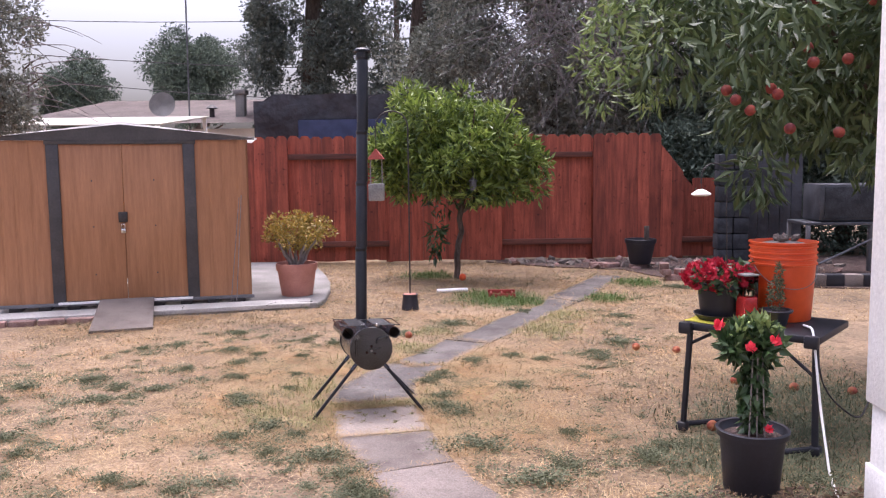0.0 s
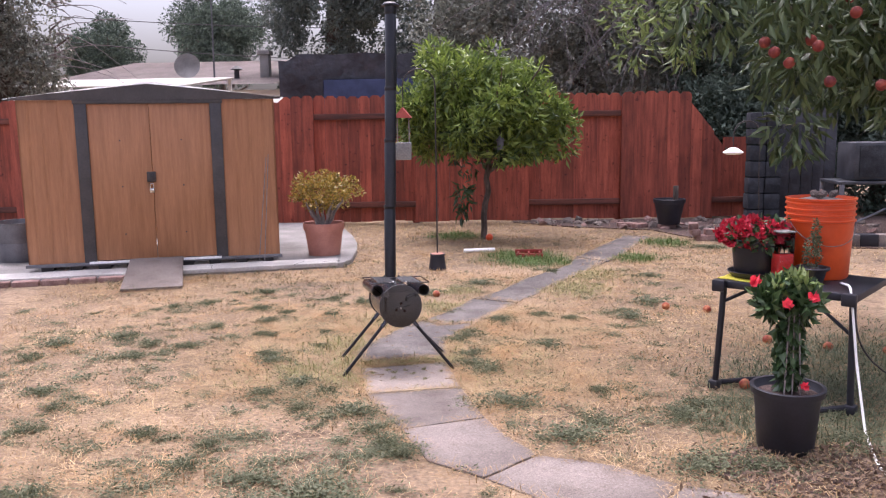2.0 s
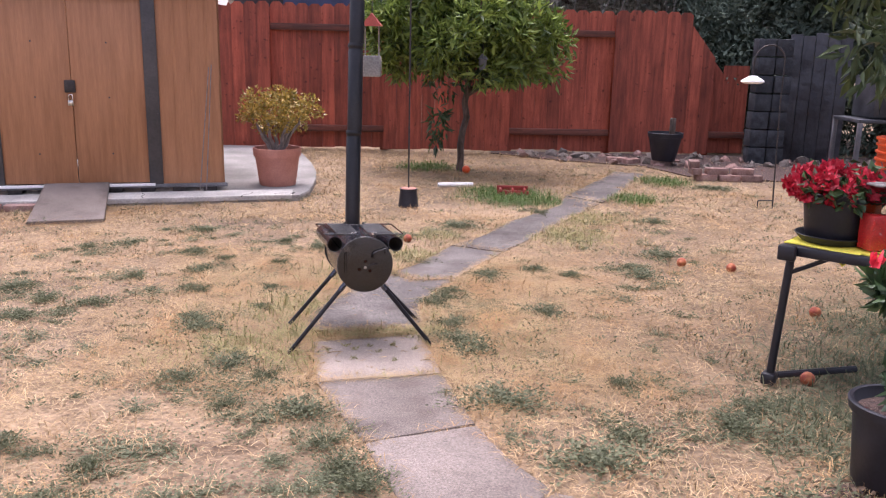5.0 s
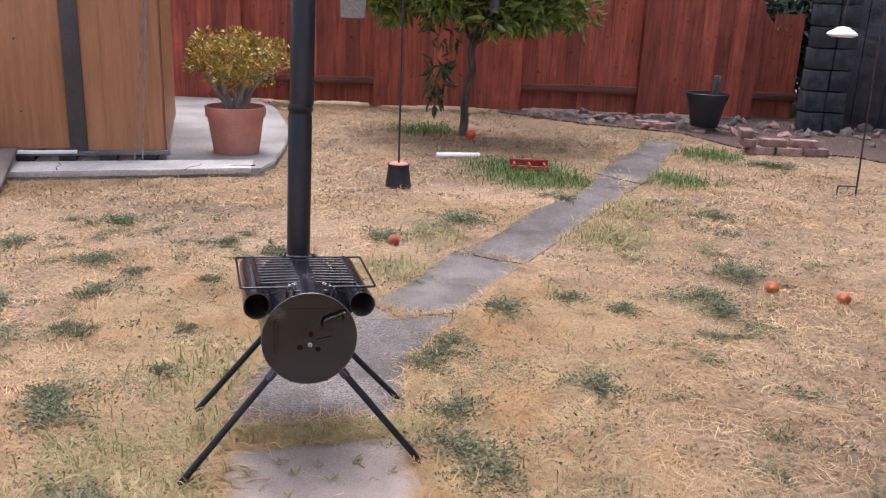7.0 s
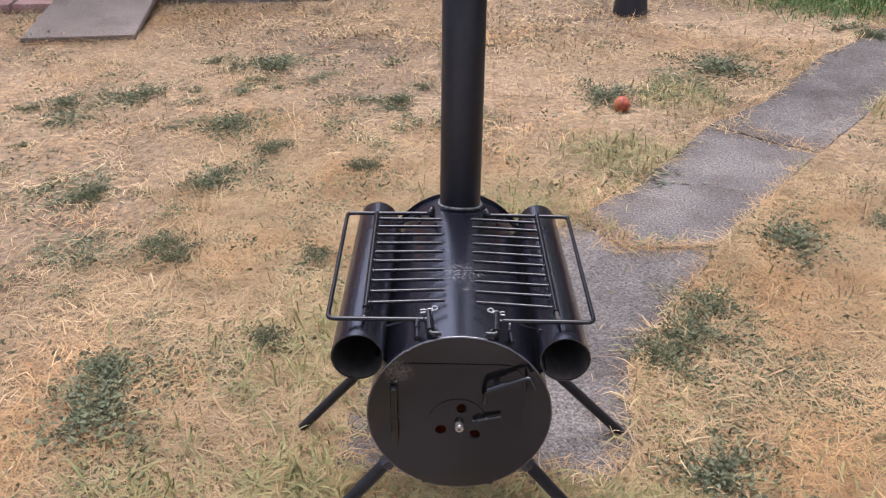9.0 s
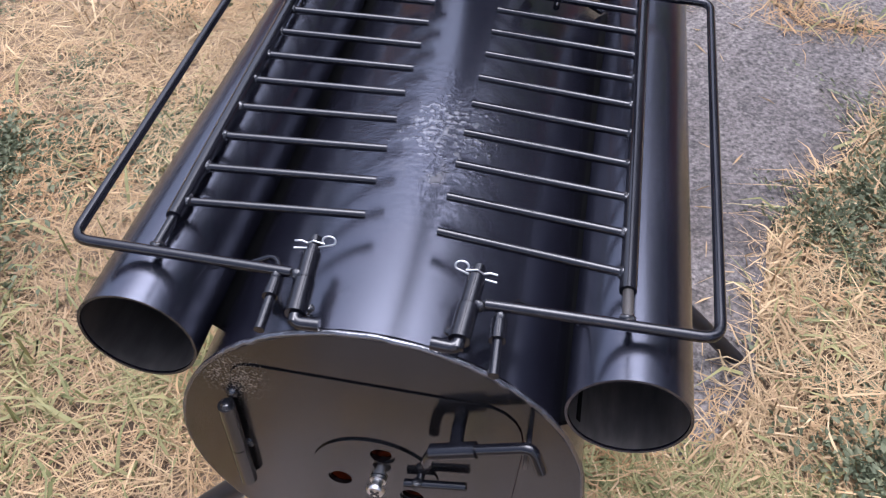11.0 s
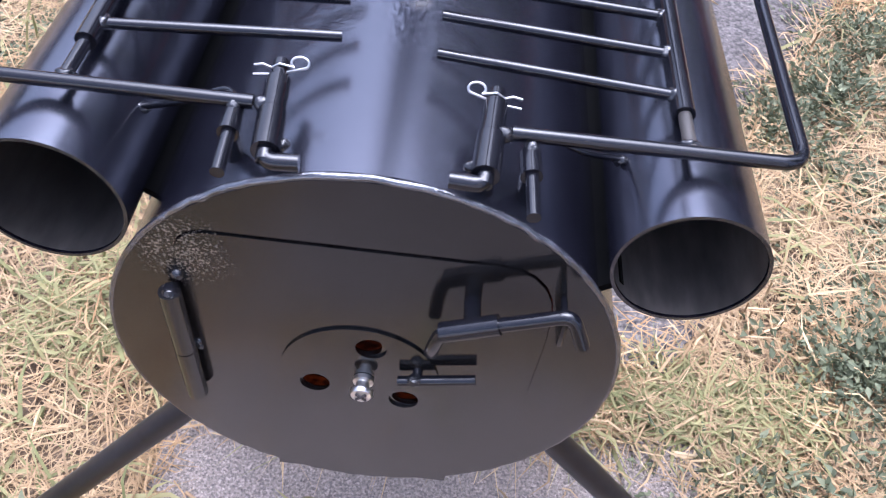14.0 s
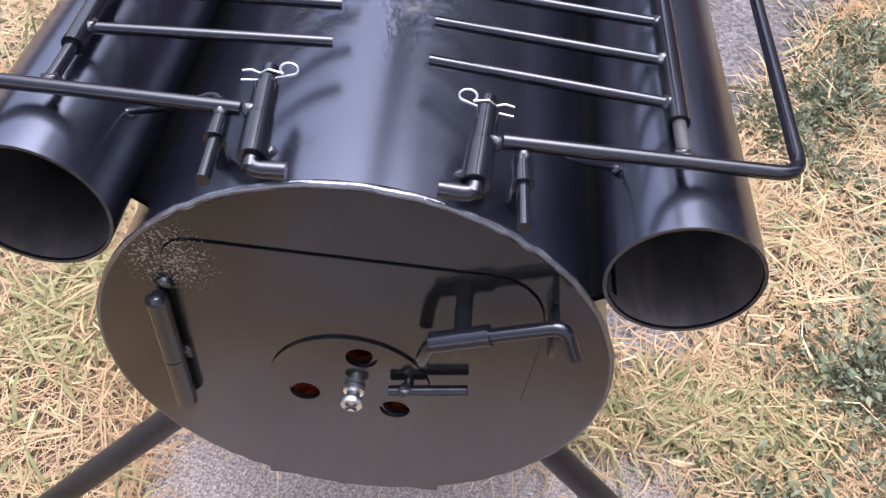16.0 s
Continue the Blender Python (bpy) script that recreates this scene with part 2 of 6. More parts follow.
SOIL = mat("dry_soil", (0.15, 0.104, 0.064), (0.3, 0.213, 0.13), scale=1.1, rough=0.95, fine=45, fine_amt=0.45, bump=0.8, bump_scale=55, c3=(0.225, 0.158, 0.096), bump_dist=0.02)
STRAW = mat("dry_grass", (0.215, 0.13, 0.055), (0.6, 0.47, 0.268), scale=1.7, rough=0.75, fine=6, fine_amt=0.38, bump=0, island=0.5, c3=(0.345, 0.232, 0.118))
FINESTRAW = mat("fine_dry_grass", (0.25, 0.16, 0.075), (0.5, 0.375, 0.205), scale=1.7, rough=0.8, fine=6, fine_amt=0.25, bump=0, island=0.42, c3=(0.37, 0.255, 0.132))
GREEN = leaf_mat("weed_leaf", (0.072, 0.086, 0.045), (0.2, 0.212, 0.12), 0.75)
LUSH = leaf_mat("green_grass", (0.045, 0.09, 0.016), (0.125, 0.19, 0.042), 0.6)
YGRASS = leaf_mat("yellow_green_grass", (0.15, 0.16, 0.055), (0.34, 0.3, 0.13), 0.7)
FENCE = mat("red_stained_board", (0.21, 0.045, 0.024), (0.39, 0.092, 0.05), scale=5, rough=0.7, fine=60, fine_amt=0.25, bump=0.25, bump_scale=50, stretch=(6, 6, 0.5), vary=0.26)
RAILWOOD = mat("dark_brown_rail", (0.07, 0.026, 0.018), (0.16, 0.052, 0.034), scale=5, rough=0.8, fine=60, fine_amt=0.3, bump=0.3, bump_scale=50, stretch=(0.5, 6, 6), vary=0.2)
SHEDWALL = mat("brown_woodgrain_metal", (0.31, 0.139, 0.062), (0.4, 0.189, 0.088), scale=7, rough=0.5, fine=50, fine_amt=0.12, bump=0.05, bump_scale=30, stretch=(5, 5, 0.35))
SHEDTRIM = mat("dark_brown_trim", (0.04, 0.037, 0.038), (0.062, 0.057, 0.057), rough=0.5, fine=60, fine_amt=0.2)
WHITE = mat("white_paint", (0.78, 0.77, 0.755), (0.86, 0.85, 0.835), scale=3, rough=0.7, fine=60, fine_amt=0.1, bump=0.5, bump_scale=90)
TERRA = mat("terracotta_plastic", (0.4, 0.165, 0.12), (0.5, 0.23, 0.175), scale=6, rough=0.6, fine=80, fine_amt=0.12)
BARK = mat("grey_bark", (0.06, 0.045, 0.035), (0.14, 0.105, 0.085), scale=18, rough=0.9, fine=70, fine_amt=0.3, bump=0.7, bump_scale=50, stretch=(1, 1, 0.3), bump_dist=0.01)
TWIG = mat("grey_twig", (0.16, 0.14, 0.13), (0.28, 0.25, 0.24), scale=18, rough=0.9)
ORANGE = mat("orange_bucket_plastic", (0.62, 0.07, 0.012), (0.72, 0.1, 0.018), scale=4, rough=0.38, fine=30, fine_amt=0.06, bump=0.02)
POT = mat("black_pot_plastic", (0.009, 0.009, 0.014), (0.018, 0.018, 0.026), scale=8, rough=0.5, fine=90, fine_amt=0.2)
MULCH = mat("bark_mulch", (0.034, 0.02, 0.017), (0.125, 0.08, 0.066), scale=60, rough=0.95, bump=1.0, bump_scale=120, bump_dist=0.01)
REDBRICK = mat("weathered_brick", (0.2, 0.11, 0.09), (0.33, 0.22, 0.19), scale=12, rough=0.9, fine=90, fine_amt=0.3, bump=0.5, bump_scale=80, vary=0.25)
BLOCK = mat("grey_stone_block", (0.016, 0.018, 0.022), (0.052, 0.056, 0.064), scale=10, rough=0.85, fine=60, fine_amt=0.3, bump=0.6, bump_scale=40, vary=0.25, bump_dist=0.01)
TARP = mat("black_tarpaulin", (0.018, 0.018, 0.022), (0.055, 0.056, 0.064), scale=2.5, rough=0.55, fine=14, fine_amt=0.3, bump=0.9, bump_scale=4, bump_dist=0.06)
ROOF = mat("tan_shingle_roof", (0.2, 0.165, 0.15), (0.29, 0.24, 0.22), scale=1.5, rough=0.9, fine=20, fine_amt=0.25, bump=0.4, bump_scale=12)
CREAM = mat("cream_metal_roof", (0.4, 0.37, 0.3), (0.55, 0.51, 0.43), scale=0.6, rough=0.5, fine=5, fine_amt=0.08)
GREYMETAL = mat("grey_metal", (0.1, 0.1, 0.108), (0.17, 0.17, 0.183), rough=0.5, metal=0.2)
IRON = mat("dark_iron", (0.02, 0.018, 0.018), (0.05, 0.04, 0.038), scale=30, rough=0.6)
CITRUS = leaf_mat("citrus_leaf", (0.034, 0.075, 0.016), (0.31, 0.4, 0.08), 0.4, 0.3)
PEACHLEAF = leaf_mat("peach_leaf", (0.028, 0.052, 0.018), (0.11, 0.155, 0.058), 0.5, 0.18)
PALELEAF = leaf_mat("pale_new_leaf", (0.11, 0.165, 0.05), (0.25, 0.32, 0.11), 0.45, 0.3)
FARLEAF = leaf_mat("dark_tree_leaf", (0.048, 0.07, 0.05), (0.135, 0.175, 0.125), 0.75, 0.12)
CONIFERLEAF = leaf_mat("conifer_spray", (0.085, 0.105, 0.09), (0.22, 0.25, 0.205), 0.75, 0.12)
OLIVELEAF = leaf_mat("grey_green_leaf", (0.13, 0.135, 0.105), (0.33, 0.34, 0.27), 0.75, 0.15)
JADE = leaf_mat("jade_leaf", (0.14, 0.13, 0.025), (0.5, 0.33, 0.06), 0.4, 0.15)
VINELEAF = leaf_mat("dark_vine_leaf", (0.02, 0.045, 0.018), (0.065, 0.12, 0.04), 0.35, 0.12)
REDPETAL = leaf_mat("red_petal", (0.3, 0.008, 0.02), (0.62, 0.03, 0.06), 0.5, 0.2)
PINKPETAL = leaf_mat("pink_red_petal", (0.6, 0.02, 0.05), (0.8, 0.07, 0.1), 0.5, 0.2)
PEACH = mat("ripe_peach_skin", (0.12, 0.008, 0.012), (0.26, 0.05, 0.026), scale=26, rough=0.65, fine=90, fine_amt=0.2, vary=0.35)
FALLEN = mat("fallen_peach_skin", (0.26, 0.04, 0.02), (0.44, 0.16, 0.06), scale=32, rough=0.65, fine=90, fine_amt=0.2, vary=0.2)
YELLOW = mat("yellow_cloth", (0.8, 0.68, 0.05), (0.86, 0.76, 0.1), rough=0.7)


def burnt_patch(m, centre, radius, scale, low, tone, relief):
    """Blistered, ashy specks with their own outline on painted steel."""
    n, l = m.node_tree.nodes, m.node_tree.links
    bs = n["Principled BSDF"]
    tc, dist, rng_, no, mul, ramp = n.new("ShaderNodeTexCoord"), n.new("ShaderNodeVectorMath"), n.new("ShaderNodeMapRange"), n.new("ShaderNodeTexNoise"), n.new("ShaderNodeMath"), n.new("ShaderNodeValToRGB")
    dist.operation, mul.operation = "DISTANCE", "MULTIPLY"
    dist.inputs[1].default_value = centre
    l.new(tc.outputs["Object"], dist.inputs[0])
    rng_.inputs[1].default_value, rng_.inputs[2].default_value = radius, radius * 0.15
    l.new(dist.outputs["Value"], rng_.inputs[0])
    no.inputs["Scale"].default_value, no.inputs["Detail"].default_value = scale, 6
    l.new(tc.outputs["Object"], no.inputs["Vector"])
    l.new(rng_.outputs[0], mul.inputs[0]), l.new(no.outputs["Fac"], mul.inputs[1])
    ramp.color_ramp.elements[0].position, ramp.color_ramp.elements[1].position = low, low + 0.18
    l.new(mul.outputs[0], ramp.inputs[0])
    mix = n.new("ShaderNodeMix")
    mix.data_type = "RGBA"
    old = bs.inputs["Base Color"].links[0].from_socket
    l.new(ramp.outputs[0], mix.inputs[0]), l.new(old, mix.inputs[6])
    mix.inputs[7].default_value = col(tone)
    l.new(mix.outputs[2], bs.inputs["Base Color"])
    bp = n.new("ShaderNodeBump")
    bp.inputs["Strength"].default_value, bp.inputs["Distance"].default_value = relief, 0.002
    l.new(mul.outputs[0], bp.inputs["Height"]), l.new(bs.inputs["Normal"].links[0].from_socket, bp.inputs["Normal"])
    l.new(bp.outputs[0], bs.inputs["Normal"])
    return m


def tinted_patches(m, tone, scale, low, high, amount, each=False):
    """Broad irregular patches of another tone."""
    n, l = m.node_tree.nodes, m.node_tree.links
    bs = n["Principled BSDF"]
    tc, no, ramp, mul, mix = n.new("ShaderNodeTexCoord"), n.new("ShaderNodeTexNoise"), n.new("ShaderNodeMapRange"), n.new("ShaderNodeMath"), n.new("ShaderNodeMix")
    no.inputs["Scale"].default_value, no.inputs["Detail"].default_value = scale, 4
    if each:
        oi, far_, add = n.new("ShaderNodeObjectInfo"), n.new("ShaderNodeVectorMath"), n.new("ShaderNodeVectorMath")
        far_.operation = "SCALE"
        far_.inputs[0].default_value = (31.0, 17.0, 43.0)
        l.new(oi.outputs["Random"], far_.inputs["Scale"]), l.new(tc.outputs["Object"], add.inputs[0]), l.new(far_.outputs[0], add.inputs[1])
        l.new(add.outputs[0], no.inputs["Vector"])
    else:
        l.new(tc.outputs["Object"], no.inputs["Vector"])
    l.new(no.outputs["Fac"], ramp.inputs[0])
    ramp.inputs[1].default_value, ramp.inputs[2].default_value = low, high
    mul.operation = "MULTIPLY"
    mul.inputs[1].default_value = amount
    l.new(ramp.outputs[0], mul.inputs[0])
    mix.data_type, mix.blend_type = "RGBA", "MULTIPLY"
    old = bs.inputs["Base Color"].links[0].from_socket
    l.new(mul.outputs[0], mix.inputs[0]), l.new(old, mix.inputs[6])
    mix.inputs[7].default_value = col(tone)
    l.new(mix.outputs[2], bs.inputs["Base Color"])


def aggregate(m, scale, low, high):
    """Small stones of uneven tone showing in worn concrete."""
    n, l = m.node_tree.nodes, m.node_tree.links
    bs = n["Principled BSDF"]
    tc, vo, sep, mr, mix = n.new("ShaderNodeTexCoord"), n.new("ShaderNodeTexVoronoi"), n.new("ShaderNodeSeparateColor"), n.new("ShaderNodeMapRange"), n.new("ShaderNodeMix")
    vo.inputs["Scale"].default_value = scale
    l.new(tc.outputs["Object"], vo.inputs["Vector"]), l.new(vo.outputs["Color"], sep.inputs[0]), l.new(sep.outputs[0], mr.inputs[0])
    mr.inputs[3].default_value, mr.inputs[4].default_value = low, high
    mix.data_type, mix.blend_type = "RGBA", "MULTIPLY"
    mix.clamp_result = False
    mix.inputs[0].default_value = 1.0
    old = bs.inputs["Base Color"].links[0].from_socket
    l.new(old, mix.inputs[6]), l.new(mr.outputs[0], mix.inputs[7])
    l.new(mix.outputs[2], bs.inputs["Base Color"])


aggregate(CONCRETE, 420, 0.78, 1.26)
aggregate(PALEPATH, 620, 0.62, 1.32)
aggregate(WORNPATH, 330, 0.74, 1.28)
tinted_patches(FINESTRAW, (0.95, 0.78, 0.6), 3.1, 0.48, 0.64, 0.8)
tinted_patches(FINESTRAW, (0.74, 0.7, 0.64), 7.5, 0.53, 0.66, 0.8)
tinted_patches(STRAW, (0.97, 0.82, 0.64), 2.3, 0.5, 0.64, 0.7)
tinted_patches(STRAW, (0.66, 0.65, 0.62), 5.5, 0.53, 0.66, 0.85)
tinted_patches(FENCE, (0.42, 0.36, 0.34), 16.0, 0.66, 0.7, 0.85, True)
tinted_patches(FENCE, (1.25, 1.3, 1.3), 3.0, 0.5, 0.7, 0.6, True)
tinted_patches(FENCE, (0.72, 0.66, 0.62), 2.2, 0.52, 0.66, 0.7, True)
tinted_patches(SOIL, (0.6, 0.56, 0.52), 7.0, 0.52, 0.64, 0.8)
tinted_patches(CONCRETE, (0.72, 0.68, 0.65), 6.0, 0.52, 0.66, 0.8)
tinted_patches(WORNPATH, (0.7, 0.66, 0.62), 7.0, 0.5, 0.64, 0.8)

BLACK.node_tree.nodes["Principled BSDF"].inputs["Specular Tint"].default_value = (0.8, 0.83, 1.0, 1)
DRUM = BLACK.copy()
DRUM.name = "black_drum_paint"
burnt_patch(DRUM, (0.005, 0.16, 0.106), 0.1, 260, 0.465, (0.12, 0.118, 0.116), 0.35)
burnt_patch(DRUM, (0.0, 0.12, 0.106), 0.04, 60, 0.4, (0.07, 0.066, 0.062), 0.1)
burnt_patch(BLACKFLAT, (-0.072, 0, 0.062), 0.062, 950, 0.47, (0.16, 0.14, 0.115), 0.12)

# ---- ground, path, paving ----
def ground_height(x, y):
    return 0.006 * noise.noise(Vector((x * 0.9, y * 0.9, 0))) + 0.006


bm = bmesh.new()
xs = sorted([-300, -80, -30, -12] + [i * 0.25 for i in range(-32, 29)] + [12, 30, 80, 300])
ys = sorted([-80, -20] + [i * 0.25 for i in range(-10, 50)] + [16, 25, 50, 120, 400])
grid = [[bm.verts.new((x, y, ground_height(x, y) - 0.009)) for x in xs] for y in ys]
for a, b in zip(grid, grid[1:]):
    for k in range(len(xs) - 1):
        bm.faces.new((a[k], a[k + 1], b[k + 1], b[k]))
tagged(part("ground", bm, SOIL), "dry sunburnt lawn soil with straw tones", "ground", kind="structure")

SLABS = [
    [(-0.33, 4.225), (-0.55, 4.165), (-0.459, 3.746), (-0.015, 3.86), (-0.1, 4.22), (-0.105, 4.295)],
    [(-0.457, 3.738), (-0.366, 3.534), (-0.24, 3.28), (0.101, 3.43), (0.05, 3.62), (-0.013, 3.852)],
    [(-0.238, 3.272), (-0.103, 2.941), (0.105, 2.8), (0.306, 3.02), (0.2, 3.2), (0.103, 3.422)],
    [(0.112, 2.795), (0.35, 2.59), (0.605, 2.438), (0.79, 2.762), (0.579, 2.925), (0.312, 3.014)],
    [(0.615, 2.43), (0.9, 2.2), (1.2, 2.1), (1.4, 2.4), (1.0, 2.685), (0.8, 2.755)],
    [(-0.6, 4.28), (-0.35, 4.32), (-0.15, 4.355), (-0.116, 4.459), (-0.15, 4.683), (-0.068, 4.897), (0.022, 5.18), (-0.19, 5.125), (-0.328, 5.25), (-0.46, 5.0), (-0.629, 4.55)],
    [(-0.325, 5.26), (-0.19, 5.135), (0.024, 5.19), (0.189, 5.57), (0.3, 5.8), (0.196, 5.853), (-0.006, 5.95), (-0.2, 5.45)],
    [(-0.004, 5.962), (0.198, 5.862), (0.31, 5.82), (0.43, 6.056), (0.68, 6.58), (0.943, 7.114), (1.17, 7.6), (0.925, 7.885), (0.837, 7.461), (0.503, 6.903), (0.406, 6.772), (0.17, 6.2)],
    [(0.93, 7.895), (1.178, 7.61), (1.33, 7.854), (1.6, 8.6), (1.88, 9.33), (1.6, 9.45), (1.383, 8.91), (1.15, 8.4)],
]
def worn(poly, seed):
    """An outline broken into short steps and nibbled a little."""
    out = []
    for (x0, y0), (x1, y1) in zip(poly, poly[1:] + poly[:1]):
        n = max(1, int(math.hypot(x1 - x0, y1 - y0) / 0.05))
        for k in range(n):
            x, y = x0 + (x1 - x0) * k / n, y0 + (y1 - y0) * k / n
            d = Vector((x * 9, y * 9, seed))
            out.append((x + 0.007 * noise.noise(d), y + 0.007 * noise.noise(d + Vector((5, 5, 0)))))
    return out


path = tagged(new("garden_path"), "winding grey concrete slab garden path through lawn", "path", kind="structure")
for i, poly in enumerate(SLABS):
    part("slab", slab(worn(poly, i), -0.05, 0.003 + 0.001 * (i % 3), 0.002), PALEPATH if i == 0 else CONCRETE if i < 5 else WORNPATH, path)

pad = [(-6.5, 5.62), (-3.9, 6.5), (-3.0, 6.79), (-2.0, 7.1), (-1.2, 7.36), (-1.17, 7.6), (-1.22, 8.2), (-1.3, 8.7), (-1.45, 9.3), (-1.7, 10.1), (-2.0, 10.6), (-6.5, 10.4)]
tagged(part("patio_slab", slab(pad, -0.06, 0.045, 0.008), SLABC), "pale concrete pad under and beside the shed", "paving", kind="structure")

curb = [(-4.6, 6.245), (-3.9, 6.485), (-3.0, 6.775), (-2.0, 7.085), (-1.26, 7.325), (-1.3, 7.6), (-2.0, 7.4), (-3.0, 7.1), (-4.6, 6.62)]
tagged(part("pad_border", slab(worn(curb, 31), 0.02, 0.052, 0.006), CURB), "pale cracked concrete border strip before the shed", "paving", kind="structure")
for x, y, turn_, size in ((-1.62, 7.2, 75, 0.2), (-2.3, 7.02, 110, 0.22), (-1.4, 7.36, 20, 0.16)):
    o = tagged(part("pad_crack", tube([(0, 0, 0), (size * 0.4, 0.014, 0), (size * 0.7, -0.008, 0), (size, 0.012, 0)], 0.003, 6), MATTE), "thin dark crack in the border strip", "crack", kind="structure")
    o.matrix_world = pose(x, y, 0.0505, 0, 0, turn_)

# ---- fence ----
FA = radians(4.0)
fence = thing("fence", pose(1.78, 11.0, 0, 0, 0, 4.0), "red-stained wooden board fence with dog-eared tops", "fence", kind="structure")


def picket(w, h):
    c = 0.035
    pts = [(-w / 2, 0), (w / 2, 0), (w / 2, h - c), (w / 2 - c, h), (-w / 2 + c, h), (-w / 2, h - c)]
    bm = plate(pts, [], 0, 0.017)
    finish(bm, False)
    me = bpy.data.meshes.new("board")
    bm.to_mesh(me), bm.free()
    me.materials.append(FENCE)
    return me


# stretches along the fence: from, to, boards in front of the rails or behind them
STRETCHES = [(-10.4, -9.1, 1), (-9.1, -7.8, 0), (-7.8, -6.6, 1), (-6.6, -5.35, 0), (-5.35, -3.94, 1), (-3.94, -2.65, 0), (-2.65, -1.18, 1), (-1.18, 0.01, 0), (0.01, 1.2, 1), (1.2, 1.66, 0)]
for x0, x1, front in STRETCHES:
    n = max(1, round((x1 - x0) / 0.146))
    full = picket((x1 - x0) / n - 0.0015, 1.62)
    for k in range(n):
        x = x0 + (k + 0.5) * (x1 - x0) / n
        top = 1.655 if x < 0.82 else 1.655 - (x - 0.82) * 1.2
        if x > 1.34:
            top = 1.03
        if top > 1.64:
            ob = part("board", full, None, fence)
            ob.location = (x, (-0.06 if front else 0.03) + 0.003 * (k % 2), 0.03 + 0.008 * math.sin(x * 37))
        else:
            w = (x1 - x0) / n - 0.004
            step = (w * 1.2 if x < 1.34 else 0)
            ob = part("board", plate([(-w / 2, 0), (w / 2, 0), (w / 2, top - step), (-w / 2, top)], [], 0, 0.017), FENCE, fence, smooth=False)
            ob.location = (x, (-0.06 if front else 0.03) + 0.003 * (k % 2), 0.03)
        ob.rotation_euler = (0, radians(0.1 * math.sin(x * 91)), 0)
    for z in (0.25, 1.385):
        if not front and not (x0 > 1.1 and z > 1):
            part("rail", box(x0 + 0.002, x1 - 0.002, -0.03, 0.028, z - 0.036, z + 0.036, 0.004), RAILWOOD, fence, "dark brown rail")
    part("post", box(x0 - 0.045, x0 + 0.045, 0.05, 0.14, 0, 1.6 if x0 < 1 else 0.98, 0.005), FENCE, fence)

# ---- house wall beside the camera ----
house = tagged(new("house_wall"), "white stucco house wall with stepped base", "wall", kind="structure")
part("stucco_wall", box(1.588, 1.86, -6.0, 2.9, 0.42, 3.2, 0.01), WHITE, house)
part("foundation", box(1.6, 1.85, -6.0, 2.87, -0.05, 0.42, 0.006), WHITE, house)
part("corner_base", box(1.59, 1.85, -6.0, 2.885, 0.0, 0.2, 0.006), WHITE, house)
tagged(part("wall_back", box(-7.0, 1.588, -3.2, -3.0, 0, 2.6, 0.01), WHITE), "plain white wall behind the lawn", "wall", kind="structure")

# ---- metal shed ----
shed = thing("garden_shed", pose(-3.878, 6.9, 0.045, 0, 0, 16.3), "brown woodgrain metal garden shed with closed double doors", "shed")
W_, D_, H_ = 2.14, 1.55, 1.47


def ribbed(x0, x1, z0, z1, y, ribs):
    """Sheet metal with narrow pressed grooves, facing -y."""
    xs_ = [x0]
    for r in ribs:
        xs_ += [r - 0.012, r - 0.006, r + 0.006, r + 0.012]
    xs_.append(x1)
    ys_ = [y] + [y, y + 0.0035, y + 0.0035, y] * len(ribs) + [y]
    ring = list(zip(xs_, ys_)) + [(x1, y + 0.014), (x0, y + 0.014)]
    bm = bmesh.new()
    lo = [bm.verts.new((a, b, z0)) for a, b in ring]
    hi = [bm.verts.new((a, b, z1)) for a, b in ring]
    for k in range(len(lo)):
        j = (k + 1) % len(lo)
        bm.faces.new((lo[k], lo[j], hi[j], hi[k]))
    bm.faces.new(lo[::-1]), bm.faces.new(hi)
    return bm


part("wall_panel", ribbed(0, 0.46, 0.06, H_, 0, [0.09, 0.2, 0.33]), SHEDWALL, shed, smooth=False)
part("wall_panel", ribbed(1.68, W_, 0.06, H_, 0, [1.8, 1.92, 2.04]), SHEDWALL, shed, smooth=False)
side = part("side_wall", ribbed(0, D_, 0.06, H_, 0, [0.2 * i for i in range(1, 8)]), SHEDWALL, shed, smooth=False)
side.matrix_basis = pose(W_, 0, 0, 0, 0, 90)
side2 = part("side_wall", ribbed(0, D_, 0.06, H_, 0, [0.2 * i for i in range(1, 8)]), SHEDWALL, shed, smooth=False)
side2.matrix_basis = pose(0, D_, 0, 0, 0, -90)
part("back_wall", box(0, W_, D_, D_ + 0.004, 0.06, H_), SHEDWALL, shed)
for x0 in (0.46, 1.58):
    post = part("door_post", box(x0, x0 + 0.1, -0.022, 0.01, 0.055, H_ + 0.005, 0.004), SHEDTRIM, shed, "dark brown metal post")
    for z in (0.25, 0.6, 0.95, 1.3):
        part("screw", lathe([(0.0, -0.0035), (0.006, -0.003), (0.007, 0)], 8, axis="Y", at=(x0 + 0.088, -0.022, z)), SHEDTRIM, post)
for x0, x1 in ((0.56, 1.066), (1.072, 1.58)):
    d = part("door", box(x0, x1, -0.006, 0.008, 0.075, H_ - 0.035, 0.003), SHEDWALL, shed)
    for z in (0.3, 0.72, 1.12):
        part("screw", lathe([(0.0, -0.003), (0.006, -0.0025), (0.007, 0)], 8, axis="Y", at=((x0 + x1) / 2, -0.006, z)), SHEDTRIM, d)
part("door_header", box(0.45, 1.69, -0.025, 0.012, H_ - 0.035, H_ + 0.005, 0.004), SHEDTRIM, shed, "dark brown door track")
